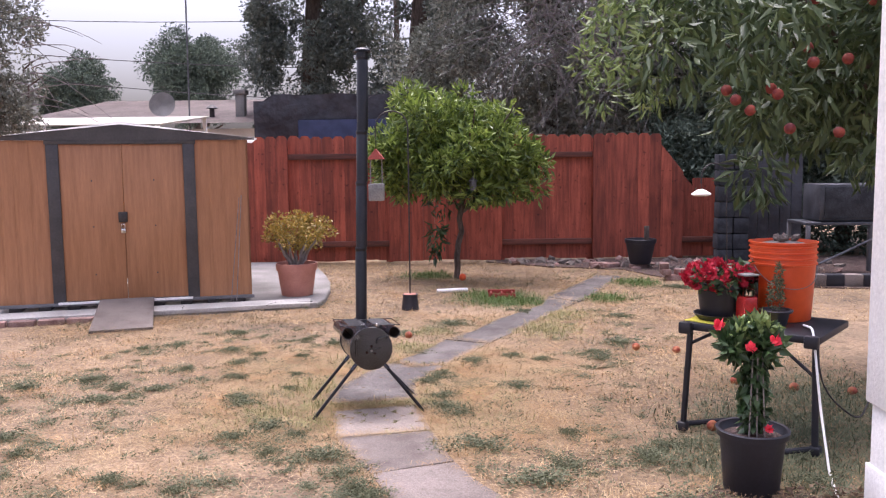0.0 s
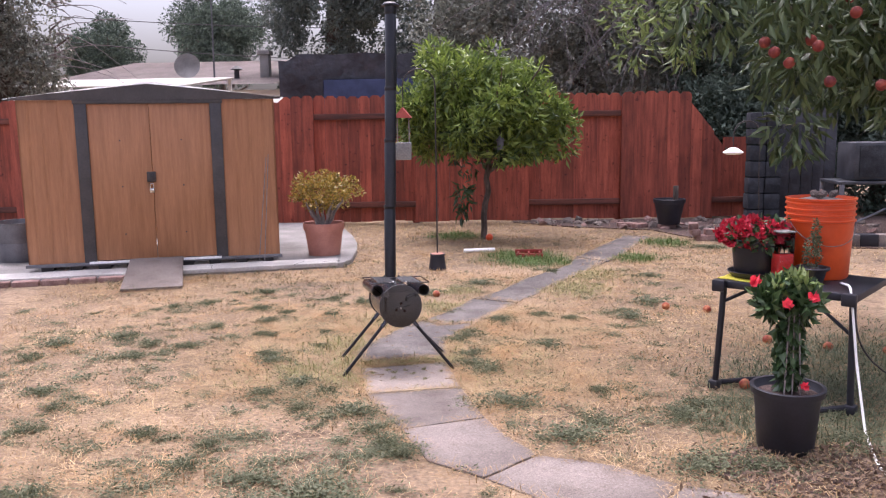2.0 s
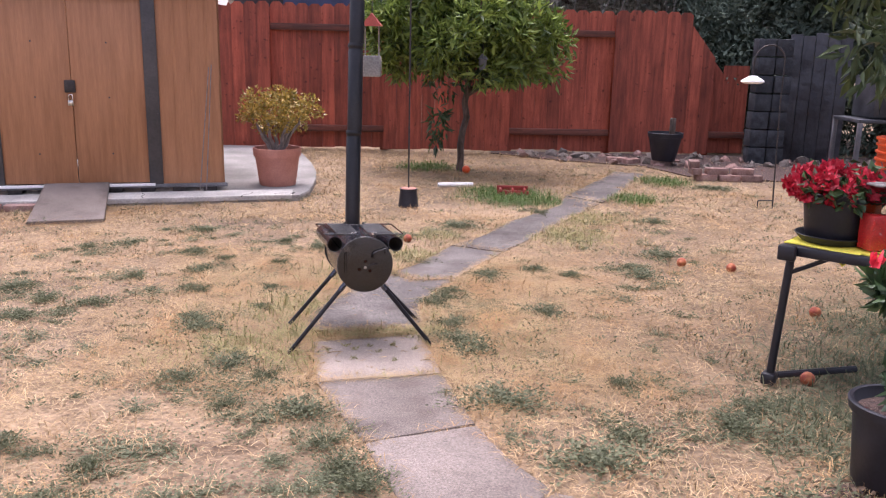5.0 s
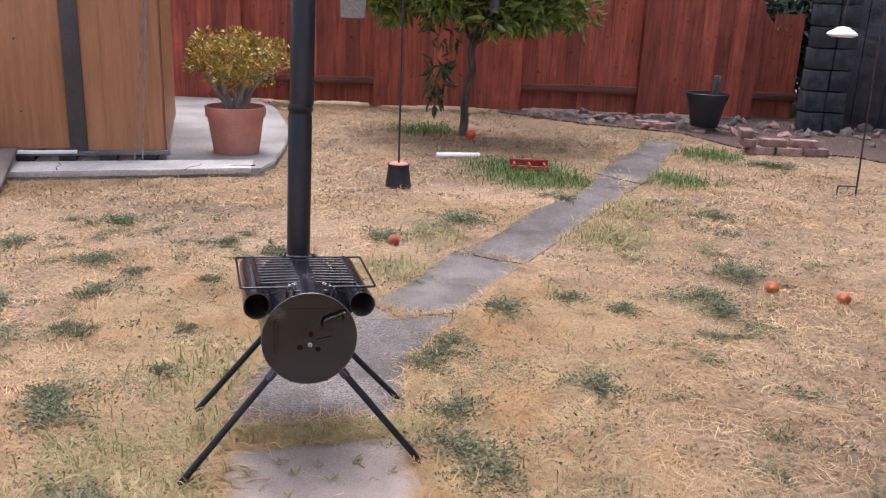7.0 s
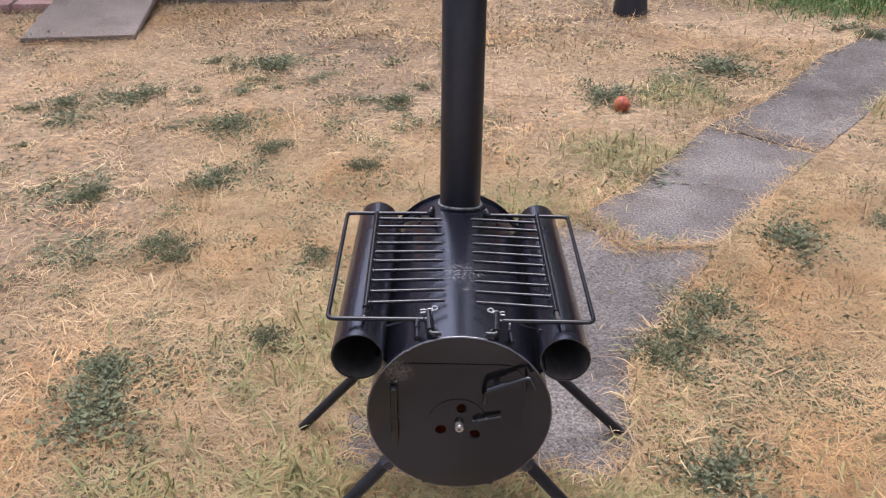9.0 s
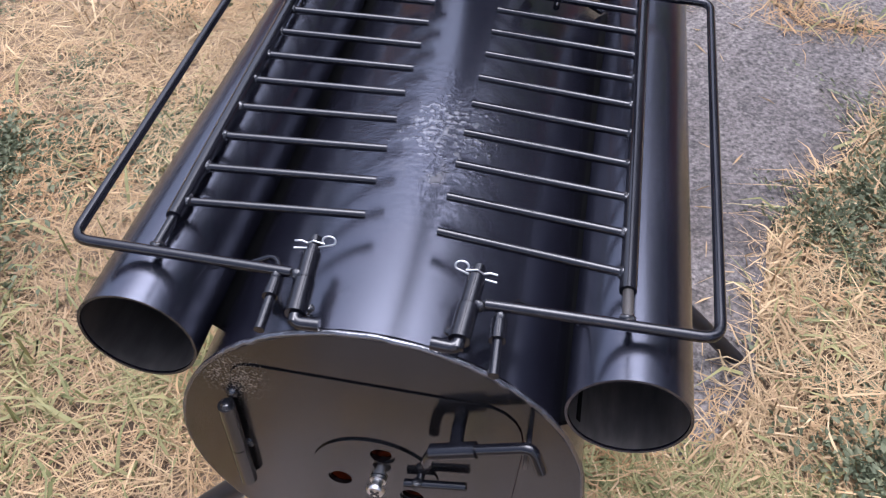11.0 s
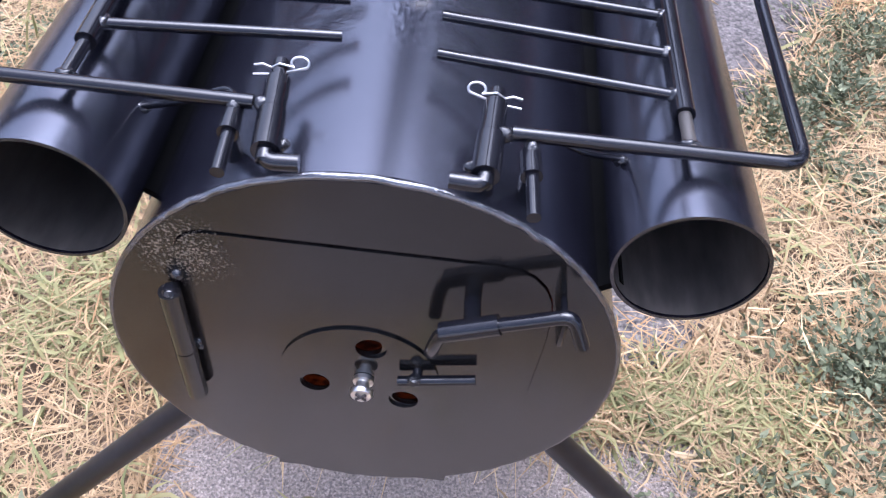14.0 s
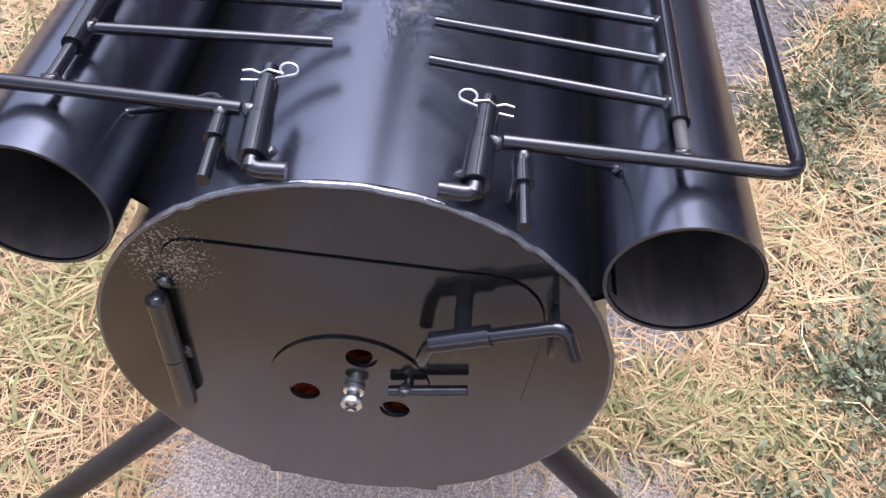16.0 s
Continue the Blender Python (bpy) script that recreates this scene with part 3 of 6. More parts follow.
part("gable", plate([(-0.06, H_), (W_ + 0.06, H_), (W_ + 0.06, H_ + 0.02), (W_ / 2, H_ + 0.135), (-0.06, H_ + 0.02)], [], -0.03, -0.012), SHEDTRIM, shed, "dark brown gable panel", smooth=False)
for sgn in (0, 1):
    bm = bmesh.new()
    xe, xm = (-0.09, W_ / 2) if not sgn else (W_ + 0.09, W_ / 2)
    ze, zm = H_ + 0.01, H_ + 0.155
    vs = [bm.verts.new(p) for p in ((xe, -0.06, ze), (xm, -0.06, zm), (xm, D_ + 0.06, zm), (xe, D_ + 0.06, ze))]
    bm.faces.new(vs)
    bmesh.ops.solidify(bm, geom=bm.faces[:], thickness=0.014)
    part("roof_panel", bm, WHITE, shed, "white painted metal roof", smooth=False)
part("base_rail", box(-0.02, W_ + 0.02, -0.03, 0.02, 0.035, 0.062, 0.003), GREYMETAL, shed, "pale metal floor rail")
part("threshold", box(0.5, 1.62, -0.045, -0.02, 0.05, 0.07, 0.003), WHITE, shed, "white door sill")
for k in range(9):
    part("skid", box(0.1 + 0.235 * k, 0.2 + 0.235 * k, -0.015, 0.4, 0.0, 0.036, 0.003), IRON, shed)
lock = part("hasp", box(1.02, 1.095, -0.022, -0.006, 0.755, 0.845, 0.004), IRON, shed, "black iron hasp")
part("padlock", box(1.038, 1.078, -0.032, -0.014, 0.66, 0.7, 0.006), STEEL, lock, "small steel padlock")
part("shackle", tube(bend([(1.045, -0.023, 0.7), (1.045, -0.023, 0.74), (1.071, -0.023, 0.74), (1.071, -0.023, 0.7)], 0.008), 0.004, 6), STEEL, lock)

bm = slab([(-0.235, 0), (0.235, 0), (0.225, 0.93), (-0.225, 0.93)], 0.0, 0.022, 0.003)
ramp = tagged(part("ramp_board", bm, CONCRETE), "grey weathered ramp board leaning on the shed sill", "board")
ramp.matrix_world = pose(-2.55, 6.3, 0.0, 6.6, 0, 19)
for k, (dx, dz) in enumerate(((0, 0), (0.05, 0.02))):
    p = (-1.98 + dx, 7.36, 0.06)
    q = (-1.9 + dx * 0.4, 7.448, 1.0 + dz)
    tagged(part("garden_stake", tube([p, q], 0.004, 6), TWIG), "thin rusty stake leaning on the shed wall", "stake", "stakes by the shed")

# ---- stove ----
stove = thing("camp_stove", pose(-0.327, 4.0865, 0.3521, -4.5, 1.5, 15.0), "black painted steel drum camp stove with tall flue", "stove")
R0, LEN = 0.1075, 0.42
drum = part("drum", lathe([(R0 - 0.004, 0.004), (R0, 0.004), (R0, LEN), (R0 - 0.004, LEN)], 96, axis="Y"), DRUM, stove)
bead = []
for k in range(241):
    a = 2 * math.pi * k / 240
    rr = R0 + 0.0003 + 0.0005 * noise.noise(Vector((k * 0.31, 0, 3)))
    bead.append((rr * math.cos(a), 0.0012 + 0.0007 * noise.noise(Vector((k * 0.47, 5, 0))), rr * math.sin(a)))
part("weld_seam", tube(bead, 0.0016, 8, cap=False), RIMWELD, drum, "shiny bumpy weld seam")
AC = (0.0, -0.0108)
# the door: rounded top corners, its foot reaching past the rim of the drum
DOOR = [(-0.0437, -0.101), (0.0427, -0.1025), (0.0435, -0.094), (0.064, -0.07), (0.0725, -0.01), (0.0742, 0.03), (0.0738, 0.046), (0.0722, 0.055), (0.069, 0.0622), (0.0635, 0.0682), (0.057, 0.0713), (0.05, 0.0724)]
DOOR += [(-0.0605 + 0.0125 * math.cos(a), 0.0608 + 0.0125 * math.sin(a)) for a in (1.6, 1.9, 2.2, 2.5, 2.8, 3.1)]
DOOR += [(-0.0735, 0.0), (-0.073, -0.045), (-0.06, -0.082), (-0.0437, -0.092)]
GAP = [(x * 1.006 if z > -0.06 else x * 0.97, z + 0.0008 if z > 0 else max(z, -0.078)) for x, z in DOOR[2:-1]]
part("front_plate", plate(disc_pts(0, 0, R0 - 0.0002, 120), [GAP], -0.0005, 0.003), BLACKFLAT, stove)
back_r = R0 + 0.005
part("back_plate", lathe([(0.0, LEN + 0.012), (R0 * 0.6, LEN + 0.01), (R0 * 0.93, LEN + 0.004), (back_r, LEN), (back_r, LEN - 0.003), (0, LEN - 0.003)], 64, axis="Y"), BLACK, stove)
HOLES = [(AC[0] + 0.0232 * math.cos(a), AC[1] + 0.0232 * math.sin(a)) for a in (radians(88), radians(203), radians(327))]
door = part("firebox_door", plate(DOOR, [disc_pts(x, z, 0.0068, 20) for x, z in HOLES], -0.0014, 0.0012), BLACKFLAT, stove, smooth=False)
turned = [(AC[0] + 0.0232 * math.cos(a), AC[1] + 0.0232 * math.sin(a)) for a in (radians(83), radians(198), radians(322))]
air = part("air_disc", plate(disc_pts(AC[0] - 0.002, AC[1] + 0.0005, 0.0352, 60), [disc_pts(x, z, 0.0068, 20) for x, z in turned], -0.0026, -0.0016), BLACKFLAT, door, "round sliding air damper", smooth=False)
part("damper_screw", lathe([(0, -0.0125), (0.0045, -0.0118), (0.0052, -0.0105), (0.0052, -0.0095), (0.003, -0.0085), (0.003, -0.005), (0.0046, -0.0048), (0.0046, -0.0028), (0, -0.0027)], 20, axis="Y", at=(AC[0], 0, AC[1])), STEEL, door, "bright cross-head screw")
for ang in (45, 135):
    c, s = math.cos(radians(ang)), math.sin(radians(ang))
    part("screw_slot", tube([(AC[0] - 0.003 * c, -0.0124, AC[1] - 0.003 * s), (AC[0] + 0.003 * c, -0.0124, AC[1] + 0.003 * s)], 0.0006, 6), IRON, door)
GLOW = bpy.data.materials.new("embers")
GLOW.use_nodes = True
gn, gl = GLOW.node_tree.nodes, GLOW.node_tree.links
gno, gra = gn.new("ShaderNodeTexNoise"), gn.new("ShaderNodeValToRGB")
gno.inputs["Scale"].default_value = 55
gra.color_ramp.elements[0].position, gra.color_ramp.elements[1].position = 0.42, 0.75
gra.color_ramp.elements[0].color, gra.color_ramp.elements[1].color = (0.02, 0.002, 0.001, 1), (0.9, 0.13, 0.02, 1)
gl.new(gno.outputs["Fac"], gra.inputs[0]), gl.new(gra.outputs[0], gn["Principled BSDF"].inputs["Emission Color"])
gn["Principled BSDF"].inputs["Base Color"].default_value = (0.03, 0.02, 0.02, 1)
gn["Principled BSDF"].inputs["Emission Strength"].default_value = 0.02
part("ember_bed", lathe([(0, 0.03), (0.05, 0.032), (0.09, 0.03), (0.09, 0.05), (0, 0.05)], 32, axis="Y", at=(0, 0, -0.01)), GLOW, stove, "dull red embers inside")
# hinge and latch on the door
hx, hy = -0.0765, -0.0062
hinge = part("hinge", tube([(hx, hy, 0.0425), (hx + 0.0005, hy, 0.004)], 0.0046, 16), BLACKFLAT, stove)
part("hinge_barrel", tube([(hx + 0.0005, hy, 0.0033), (hx + 0.001, hy, -0.031)], 0.0046, 16), BLACKFLAT, hinge)
part("hinge_pin", lathe([(0, 0.0026), (0.0022, 0.002), (0.0034, 0)], 12, at=(hx, hy, 0.0425)), BAR, hinge)
for dx, dz, r in ((0.0025, 0.0475, 0.0028), (0.0045, 0.0025, 0.0022), (0.005, -0.001, 0.0017)):
    bm = bmesh.new()
    bmesh.ops.create_icosphere(bm, subdivisions=3, radius=r)
    bmesh.ops.translate(bm, verts=bm.verts, vec=(hx + dx, hy + 0.0052, dz))
    part("weld_spot", bm, WELD, hinge)
LY = -0.0148
latch = part("latch_sleeve", tube([(0.031, LY, 0.0462), (0.0525, LY, 0.0552)], 0.0042, 16), BAR, door)
part("latch_rod", tube(bend([(0.0282, -0.0105, 0.0265), (0.0284, LY + 0.001, 0.034), (0.0308, LY, 0.0459), (0.0785, LY, 0.0652), (0.0842, LY - 0.0045, 0.053)], 0.005), 0.0029, 12), BAR, latch)
part("handle_bar", tube([(0.0155, -0.0068, -0.0035), (0.0485, -0.0068, 0.0035)], 0.0024, 12), BAR, latch)
part("sleeve_foot", tube([(0.0425, -0.0135, 0.0508), (0.042, -0.001, 0.0508)], 0.0034, 10), BAR, latch)
part("bar_foot", tube([(0.0235, -0.0068, -0.0012), (0.0235, -0.001, -0.0002)], 0.0022, 10), BAR, latch)
part("weld_spot", lathe([(0, 0.0032), (0.0026, 0.0022), (0.0034, 0)], 10, at=(0.0225, -0.0072, -0.001)), WELD, latch)
part("catch", box(0.0752, 0.0778, -0.0155, -0.0008, 0.0455, 0.06, 0.001), BAR, stove)

# open side tubes with thin walls, splayed a little to the rear
TUBES = {-1: (-0.118, 0.0798, -0.1222, 0.0768, 0.03), 1: (0.119, 0.0798, 0.1226, 0.0764, 0.0289)}
TLEN = 0.388
for s in (-1, 1):
    cx, cz, rx_, rz_, r = TUBES[s]

    def splay(bm):
        for v in bm.verts:
            f = v.co.y / TLEN
            v.co.x += cx + (rx_ - cx) * f
            v.co.z += cz + (rz_ - cz) * f
        return bm
    side_tube = part("side_tube", splay(lathe([(r - 0.0014, TLEN), (r, TLEN), (r, 0.0), (r - 0.0014, 0.0), (r - 0.0014, TLEN)], 64, axis="Y")), BLACK, stove)
    part("lining", splay(lathe([(r - 0.0016, TLEN - 0.005), (r - 0.0016, 0.0012)], 56, axis="Y")), SOOT, side_tube, "sooty scratched inside of tube")
    # black strip closing the drum-tube slit, the crease's shade put into its colour
    gap_fill = box(-0.006, 0.006, 0.03 if s < 0 else 0.006, TLEN, -0.0015, 0.0015)
    bmesh.ops.transform(gap_fill, matrix=pose(s * 0.0935, 0, 0.0595, 0, -s * 34, 0), verts=gap_fill.verts)
    part("gap_shade_strip", gap_fill, MATTE, side_tube)

# folding wire grates on top
GZ = 0.1165


def blob(at, r, parent, seed, stretch=(1, 1, 1)):
    """A lumpy bead of weld."""
    bm = bmesh.new()
    bmesh.ops.create_icosphere(bm, subdivisions=3, radius=r)
    for v in bm.verts:
        v.co *= 1 + 0.35 * noise.noise(v.co * 420 + Vector((seed, 0, 0)))
        v.co = Vector(at) + Vector((v.co.x * stretch[0], v.co.y * stretch[1], v.co.z * stretch[2]))
    return part("weld_spot", bm, WELD, parent)


# per side: front bar, outer bar, rear bar, rail and rods
RACK = {-1: dict(y0=0.0252, y1=0.318, x0=-0.1535, x1=-0.1615, inner=0.0435, rail=(-0.1115, -0.1185), rail_y=0.0485, rods=(0.0688, 0.3035), tip=(-0.0192, -0.0245), lean=(0.0085, 0.0005)),
        1: dict(y0=0.0238, y1=0.3145, x0=0.1525, x1=0.158, inner=0.0478, rail=(0.1112, 0.1135), rail_y=0.0436, rods=(0.0635, 0.3045), tip=(0.0183, 0.0183), lean=(0.009, 0.009))}
for s in (-1, 1):
    q = RACK[s]
    y0, y1 = q["y0"], q["y1"]
    grate = part("grate", tube(bend([(s * q["inner"], y0 - 0.0008, GZ), (q["x0"], y0 + 0.0004, GZ - 0.001), (q["x1"], y1, GZ + 0.002), (s * 0.041, y1 + 0.003, GZ + 0.002)], 0.009), 0.00275, 14), BAR, stove, "hinged black wire warming rack")
    part("rail", tube([(q["rail"][0], q["rail_y"], GZ), (q["rail"][1], y1, GZ + 0.002)], 0.0041, 14), BAR, grate)
    part("rail_stub", tube([(q["rail"][0] + s * 0.0005, y0, GZ - 0.001), (q["rail"][0], q["rail_y"] + 0.004, GZ)], 0.0025, 12), SOOT if s > 0 else BAR, grate, "bare worn steel stub" if s > 0 else "")
    blob((q["rail"][0], y0 + 0.0035, GZ - 0.0005), 0.0031, grate, s, (1.25, 0.8, 0.8))
    for k in range(10):
        f = k / 9
        yi = q["rods"][0] + f * (q["rods"][1] - q["rods"][0])
        yo = yi - q["lean"][0] - f * (q["lean"][1] - q["lean"][0])
        xo = q["rail"][0] + f * (q["rail"][1] - q["rail"][0]) - s * 0.003
        xi = q["tip"][0] + f * (q["tip"][1] - q["tip"][0])
        part("rod", tube([(xi, yi + 0.0006 * math.sin(5 * k + s), GZ + 0.0006), (xo, yo, GZ + 0.0004)], 0.0023, 12), BAR, grate)
        blob((xo, yo, GZ + 0.0008), 0.0029, grate, k * 3 + s, (1.0, 1.2, 0.9))
    # front pivot: two sleeves on a bent pin with a spring clip
    xa, xb = (-0.0382, -0.0346) if s < 0 else (0.0419, 0.0394)
    pz = GZ

    def on_pin(y):
        f = (0.046 - y) / 0.0445
        return (xa + (xb - xa) * f, y, pz + 0.0005 - 0.0022 * f)
    e = on_pin(0.001)
    pin = part("pivot_pin", tube(bend([on_pin(0.0475 if s < 0 else 0.0445), on_pin(0.001), (e[0] - s * 0.0003, e[1] - 0.0032, e[2] - 0.0008), (e[0] - s * 0.0118, e[1] - 0.0026, e[2] - 0.0006)], 0.0035), 0.0031, 14), BAR, stove)
    part("sleeve", tube([on_pin(0.0375), on_pin(0.0212)], 0.0045, 18), BAR, pin)
    part("sleeve", tube([on_pin(0.0203), on_pin(0.0015)], 0.0051, 18), BAR, pin)
    m_ = on_pin(0.011)
    part("sleeve_weld", tube([(m_[0], m_[1], m_[2] - 0.003), (m_[0], m_[1], m_[2] - 0.017)], 0.0038, 10), BAR, pin)
    blob((m_[0] - s * 0.0055, m_[1] - 0.004, m_[2] - 0.002), 0.0024, pin, 11 * s)
    blob((m_[0] + s * 0.005, y0 - 0.002, GZ + 0.0002), 0.003, grate, 17 * s, (1.2, 0.9, 1))
    kx, ky, kz = on_pin(0.0425 if s < 0 else 0.0395)
    wire = [(kx + s * 0.0095, ky + 0.0005, kz + 0.0016), (kx + s * 0.006, ky + 0.0002, kz + 0.0026), (kx + s * 0.003, ky, kz + 0.0016), (kx, ky, kz + 0.0037)]
    wire += [(kx - s * (0.0074 - 0.0032 * math.cos(a)), ky + 0.001 + 0.0015 * math.sin(a), kz + 0.004 + 0.0016 * math.sin(a)) for a in np.linspace(-0.9, 3.9, 16)]
    wire += [(kx - s * 0.003, ky - 0.0012, kz + 0.0012), (kx, ky - 0.001, kz - 0.0002), (kx + s * 0.0095, ky - 0.0022, kz - 0.0006)]
    part("spring_clip", tube(wire, 0.0005, 6), STEEL, pin, "bright spring wire clip")
    # stay that props the rack, with a bent brace to the side tube
    sx, sy, sz = (-0.0505, 0.0225, 0.1125) if s < 0 else (0.0552, 0.0195, 0.1105)
    stay = part("stay", tube([(sx, sy + 0.006, sz + 0.001), (sx + 0.0015, sy - 0.03, sz - 0.001)], 0.0025, 14), BAR, stove)
    part("collar", tube([(sx, sy, sz + 0.0004), (sx + 0.0006, sy - 0.0115, sz)], 0.0039, 16), BAR, stay)
    part("stay_post", tube([(sx, sy - 0.005, sz), (sx, sy - 0.004, sz - 0.024)], 0.003, 10), BAR, stay)
    blob((sx, sy + 0.001, sz + 0.0035), 0.0026, stay, 23 * s, (0.9, 1.3, 0.8))
    part("brace", tube(bend([(sx, sy + 0.006, sz), (sx + s * 0.006, sy + 0.0165, sz - 0.002), (sx + s * 0.019, sy + 0.014, sz - 0.008), (s * 0.0925, 0.041, 0.0945)], 0.006), 0.00145, 10), BAR, stay)
    blob((s * 0.0925, 0.041, 0.0938), 0.0026, stay, 29 * s, (1.3, 0.9, 0.9))
    # rear pivots
    rp = part("rear_pivot", tube(bend([(s * 0.0385, y1 + 0.012, pz - 0.012), (s * 0.0385, y1 + 0.008, pz + 0.009), (s * 0.0425, y1 + 0.002, pz + 0.003)], 0.004), 0.004, 12), BAR, stove)
    part("stay", tube(bend([(s * 0.056, y1 - 0.014, pz - 0.006), (s * 0.057, y1 + 0.01, pz - 0.002), (s * 0.088, y1 + 0.008, pz - 0.018)], 0.004), 0.0022, 10), BAR, rp)

# legs
FEET = [(-0.292, 0.03, -0.3545), (0.292, 0.036, -0.3545), (-0.265, 0.384, -0.323), (0.302, 0.370, -0.326)]
for (fx, fy, fz) in FEET:
    s = 1 if fx > 0 else -1
    yy = 0.045 if fy < 0.2 else 0.35
    leg = part("leg", tube([(s * 0.066, yy, -0.078), (fx, fy, fz)], 0.0085, 12), PIPE, stove)
    part("leg_socket", tube([(s * 0.06, yy, -0.07), (s * 0.092, yy - 0.002, -0.11)], 0.0105, 12), BLACK, leg)

# flue in sections, with a small cap
px, py, pr = 0.003, 0.388, 0.031
part("flue_collar", lathe([(pr + 0.002, 0.085), (pr + 0.0025, 0.104), (pr + 0.0005, 0.107)], 36, at=(px, py, 0)), WELD, stove)
ring = [(px + (pr + 0.0012) * math.cos(a), py + (pr + 0.0012) * math.sin(a), 0.0036 + math.sqrt(max(0.0, R0 ** 2 - (px + pr * math.cos(a)) ** 2)) + 0.0008 * noise.noise(Vector((9 * a, 0, 0)))) for a in np.linspace(0, 2 * math.pi, 64)]
ASH = mat("ash_grey_weld", (0.05, 0.05, 0.05), (0.16, 0.155, 0.15), scale=140, rough=0.7, fine=300, fine_amt=0.4, bump=0.6, bump_scale=300, bump_dist=0.002)
part("flue_weld", tube(ring, 0.0022, 8, cap=False), ASH, stove, "ash-grey weld ring at the flue foot")
cuts = [0.09, 0.51, 0.87, 1.15, 1.56]
flue = None
for k in range(4):
    z0, z1 = cuts[k], cuts[k + 1]
    flue = part("flue_section", lathe([(pr - 0.002, z0), (pr, z0), (pr, z1 - 0.03), (pr - 0.0012, z1 - 0.028), (pr - 0.0012, z1 - 0.02), (pr + 0.0015, z1 - 0.016), (pr + 0.0015, z1 - 0.006), (pr - 0.001, z1), (pr - 0.003, z1)], 36, at=(px + 0.004 * k, py, 0)), PIPE, stove)
part("flue_cap", lathe([(0.0, 1.60), (0.035, 1.598), (0.047, 1.588), (0.048, 1.58), (0.034, 1.578), (0.033, 1.55), (0.031, 1.55)], 36, at=(px + 0.012, py, 0)), PIPE, flue, "small black cap at the flue top")

# ---- citrus tree ----
def limb(name, a, b, r0, r1, parent, material, wob=0.05, n=7):
    a, b = Vector(a), Vector(b)
    pts = [a.lerp(b, i / n) + Vector((noise.noise(a * 3 + Vector((i * 0.9, 0, 0))), noise.noise(b * 3 + Vector((0, i * 0.9, 0))), 0)) * wob * math.sin(math.pi * i / n) for i in range(n + 1)]
    return part(name, tube(pts, r0, 8, r_end=r1), material, parent)


citrus = thing("citrus_tree", pose(0.03, 9.25, 0), "small bushy citrus tree with glossy green leaves", "tree")
limb("trunk", (0, 0, -0.03), (0.07, 0, 0.95), 0.036, 0.028, citrus, BARK)
for k in range(9):
    a = k * 0.7
    limb("limb", (0.07, 0, 0.75 + 0.03 * k), (0.07 + 0.75 * math.cos(a), 0.6 * math.sin(a), 1.2 + 0.09 * k), 0.022, 0.006, citrus, BARK)
lobes = clumps_in(-0.2, 0, 1.72, 0.5, 0.5, 0.42, 34, 0.17) + clumps_in(-0.58, 0, 1.28, 0.42, 0.5, 0.36, 26, 0.16) + clumps_in(0.5, -0.05, 1.24, 0.46, 0.5, 0.36, 28, 0.16) + clumps_in(0.05, -0.35, 1.3, 0.5, 0.35, 0.34, 20, 0.16) + clumps_in(0.25, 0.0, 1.6, 0.45, 0.45, 0.32, 18, 0.16)
crown("crown", lobes, 125, 0.105, 0.032, CITRUS, citrus, droop=0.0)
# dark leaf colour here paints in the shade inside the crown
crown("shaded_inner_foliage", clumps_in(-0.05, 0, 1.2, 0.5, 0.5, 0.3, 12, 0.2), 90, 0.1, 0.034, VINELEAF, citrus)
crown("sucker", [(-0.22, -0.1, 0.45, 0.09, 0.09, 0.2)], 90, 0.12, 0.03, VINELEAF, citrus, droop=0.8)

# ---- peach tree ----
peach = thing("peach_tree", pose(2.9, 5.2, 0), "peach tree with long leaves and ripe red fruit", "tree")
limb("trunk", (0, 0, -0.03), (-0.1, -0.1, 1.6), 0.09, 0.06, peach, BARK)
for k in range(9):
    a = 2.2 + 0.36 * k
    limb("limb", (-0.1, -0.1, 1.4 + 0.05 * k), (-0.1 + 1.1 * math.cos(a), -0.1 + 0.8 * math.sin(a), 1.7 + 0.16 * k), 0.03, 0.008, peach, BARK, 0.12)
pc = clumps_in(-0.92, -0.7, 2.0, 1.02, 0.75, 0.75, 56, 0.25) + clumps_in(0.1, -0.2, 2.2, 1.0, 0.9, 1.0, 26, 0.3) + clumps_in(-0.2, 0.1, 1.55, 0.6, 0.5, 0.3, 16, 0.2) + [(-1.2, -0.75, 1.2, 0.15, 0.15, 0.14)]
crown("crown", pc, 115, 0.108, 0.029, PEACHLEAF, peach, droop=0.9, shell=0.3)
crown("new_growth", clumps_in(-1.9, -0.7, 1.95, 0.3, 0.3, 0.45, 13, 0.12), 45, 0.085, 0.02, PALELEAF, peach, droop=0.3, shell=0.2)

# ---- trees beyond the fence ----
def far_tree(name, x, y, h, clump_list, per, leaf, material, label, trunk_r=0.2):
    t = thing(name, pose(x, y, 0), label, "tree")
    limb("trunk", (0, 0, -0.05), (0.1, 0, h * 0.75), trunk_r, trunk_r * 0.4, t, BARK, 0.3)
    for k in range(6):
        a = k * 1.05
        limb("limb", (0.05, 0, h * (0.3 + 0.06 * k)), (h * 0.22 * math.cos(a), h * 0.2 * math.sin(a), h * (0.5 + 0.07 * k)), trunk_r * 0.4, trunk_r * 0.1, t, BARK, 0.3)
    crown("crown", clump_list, per, leaf, leaf * 0.42, material, t, shell=0.35)
    return t


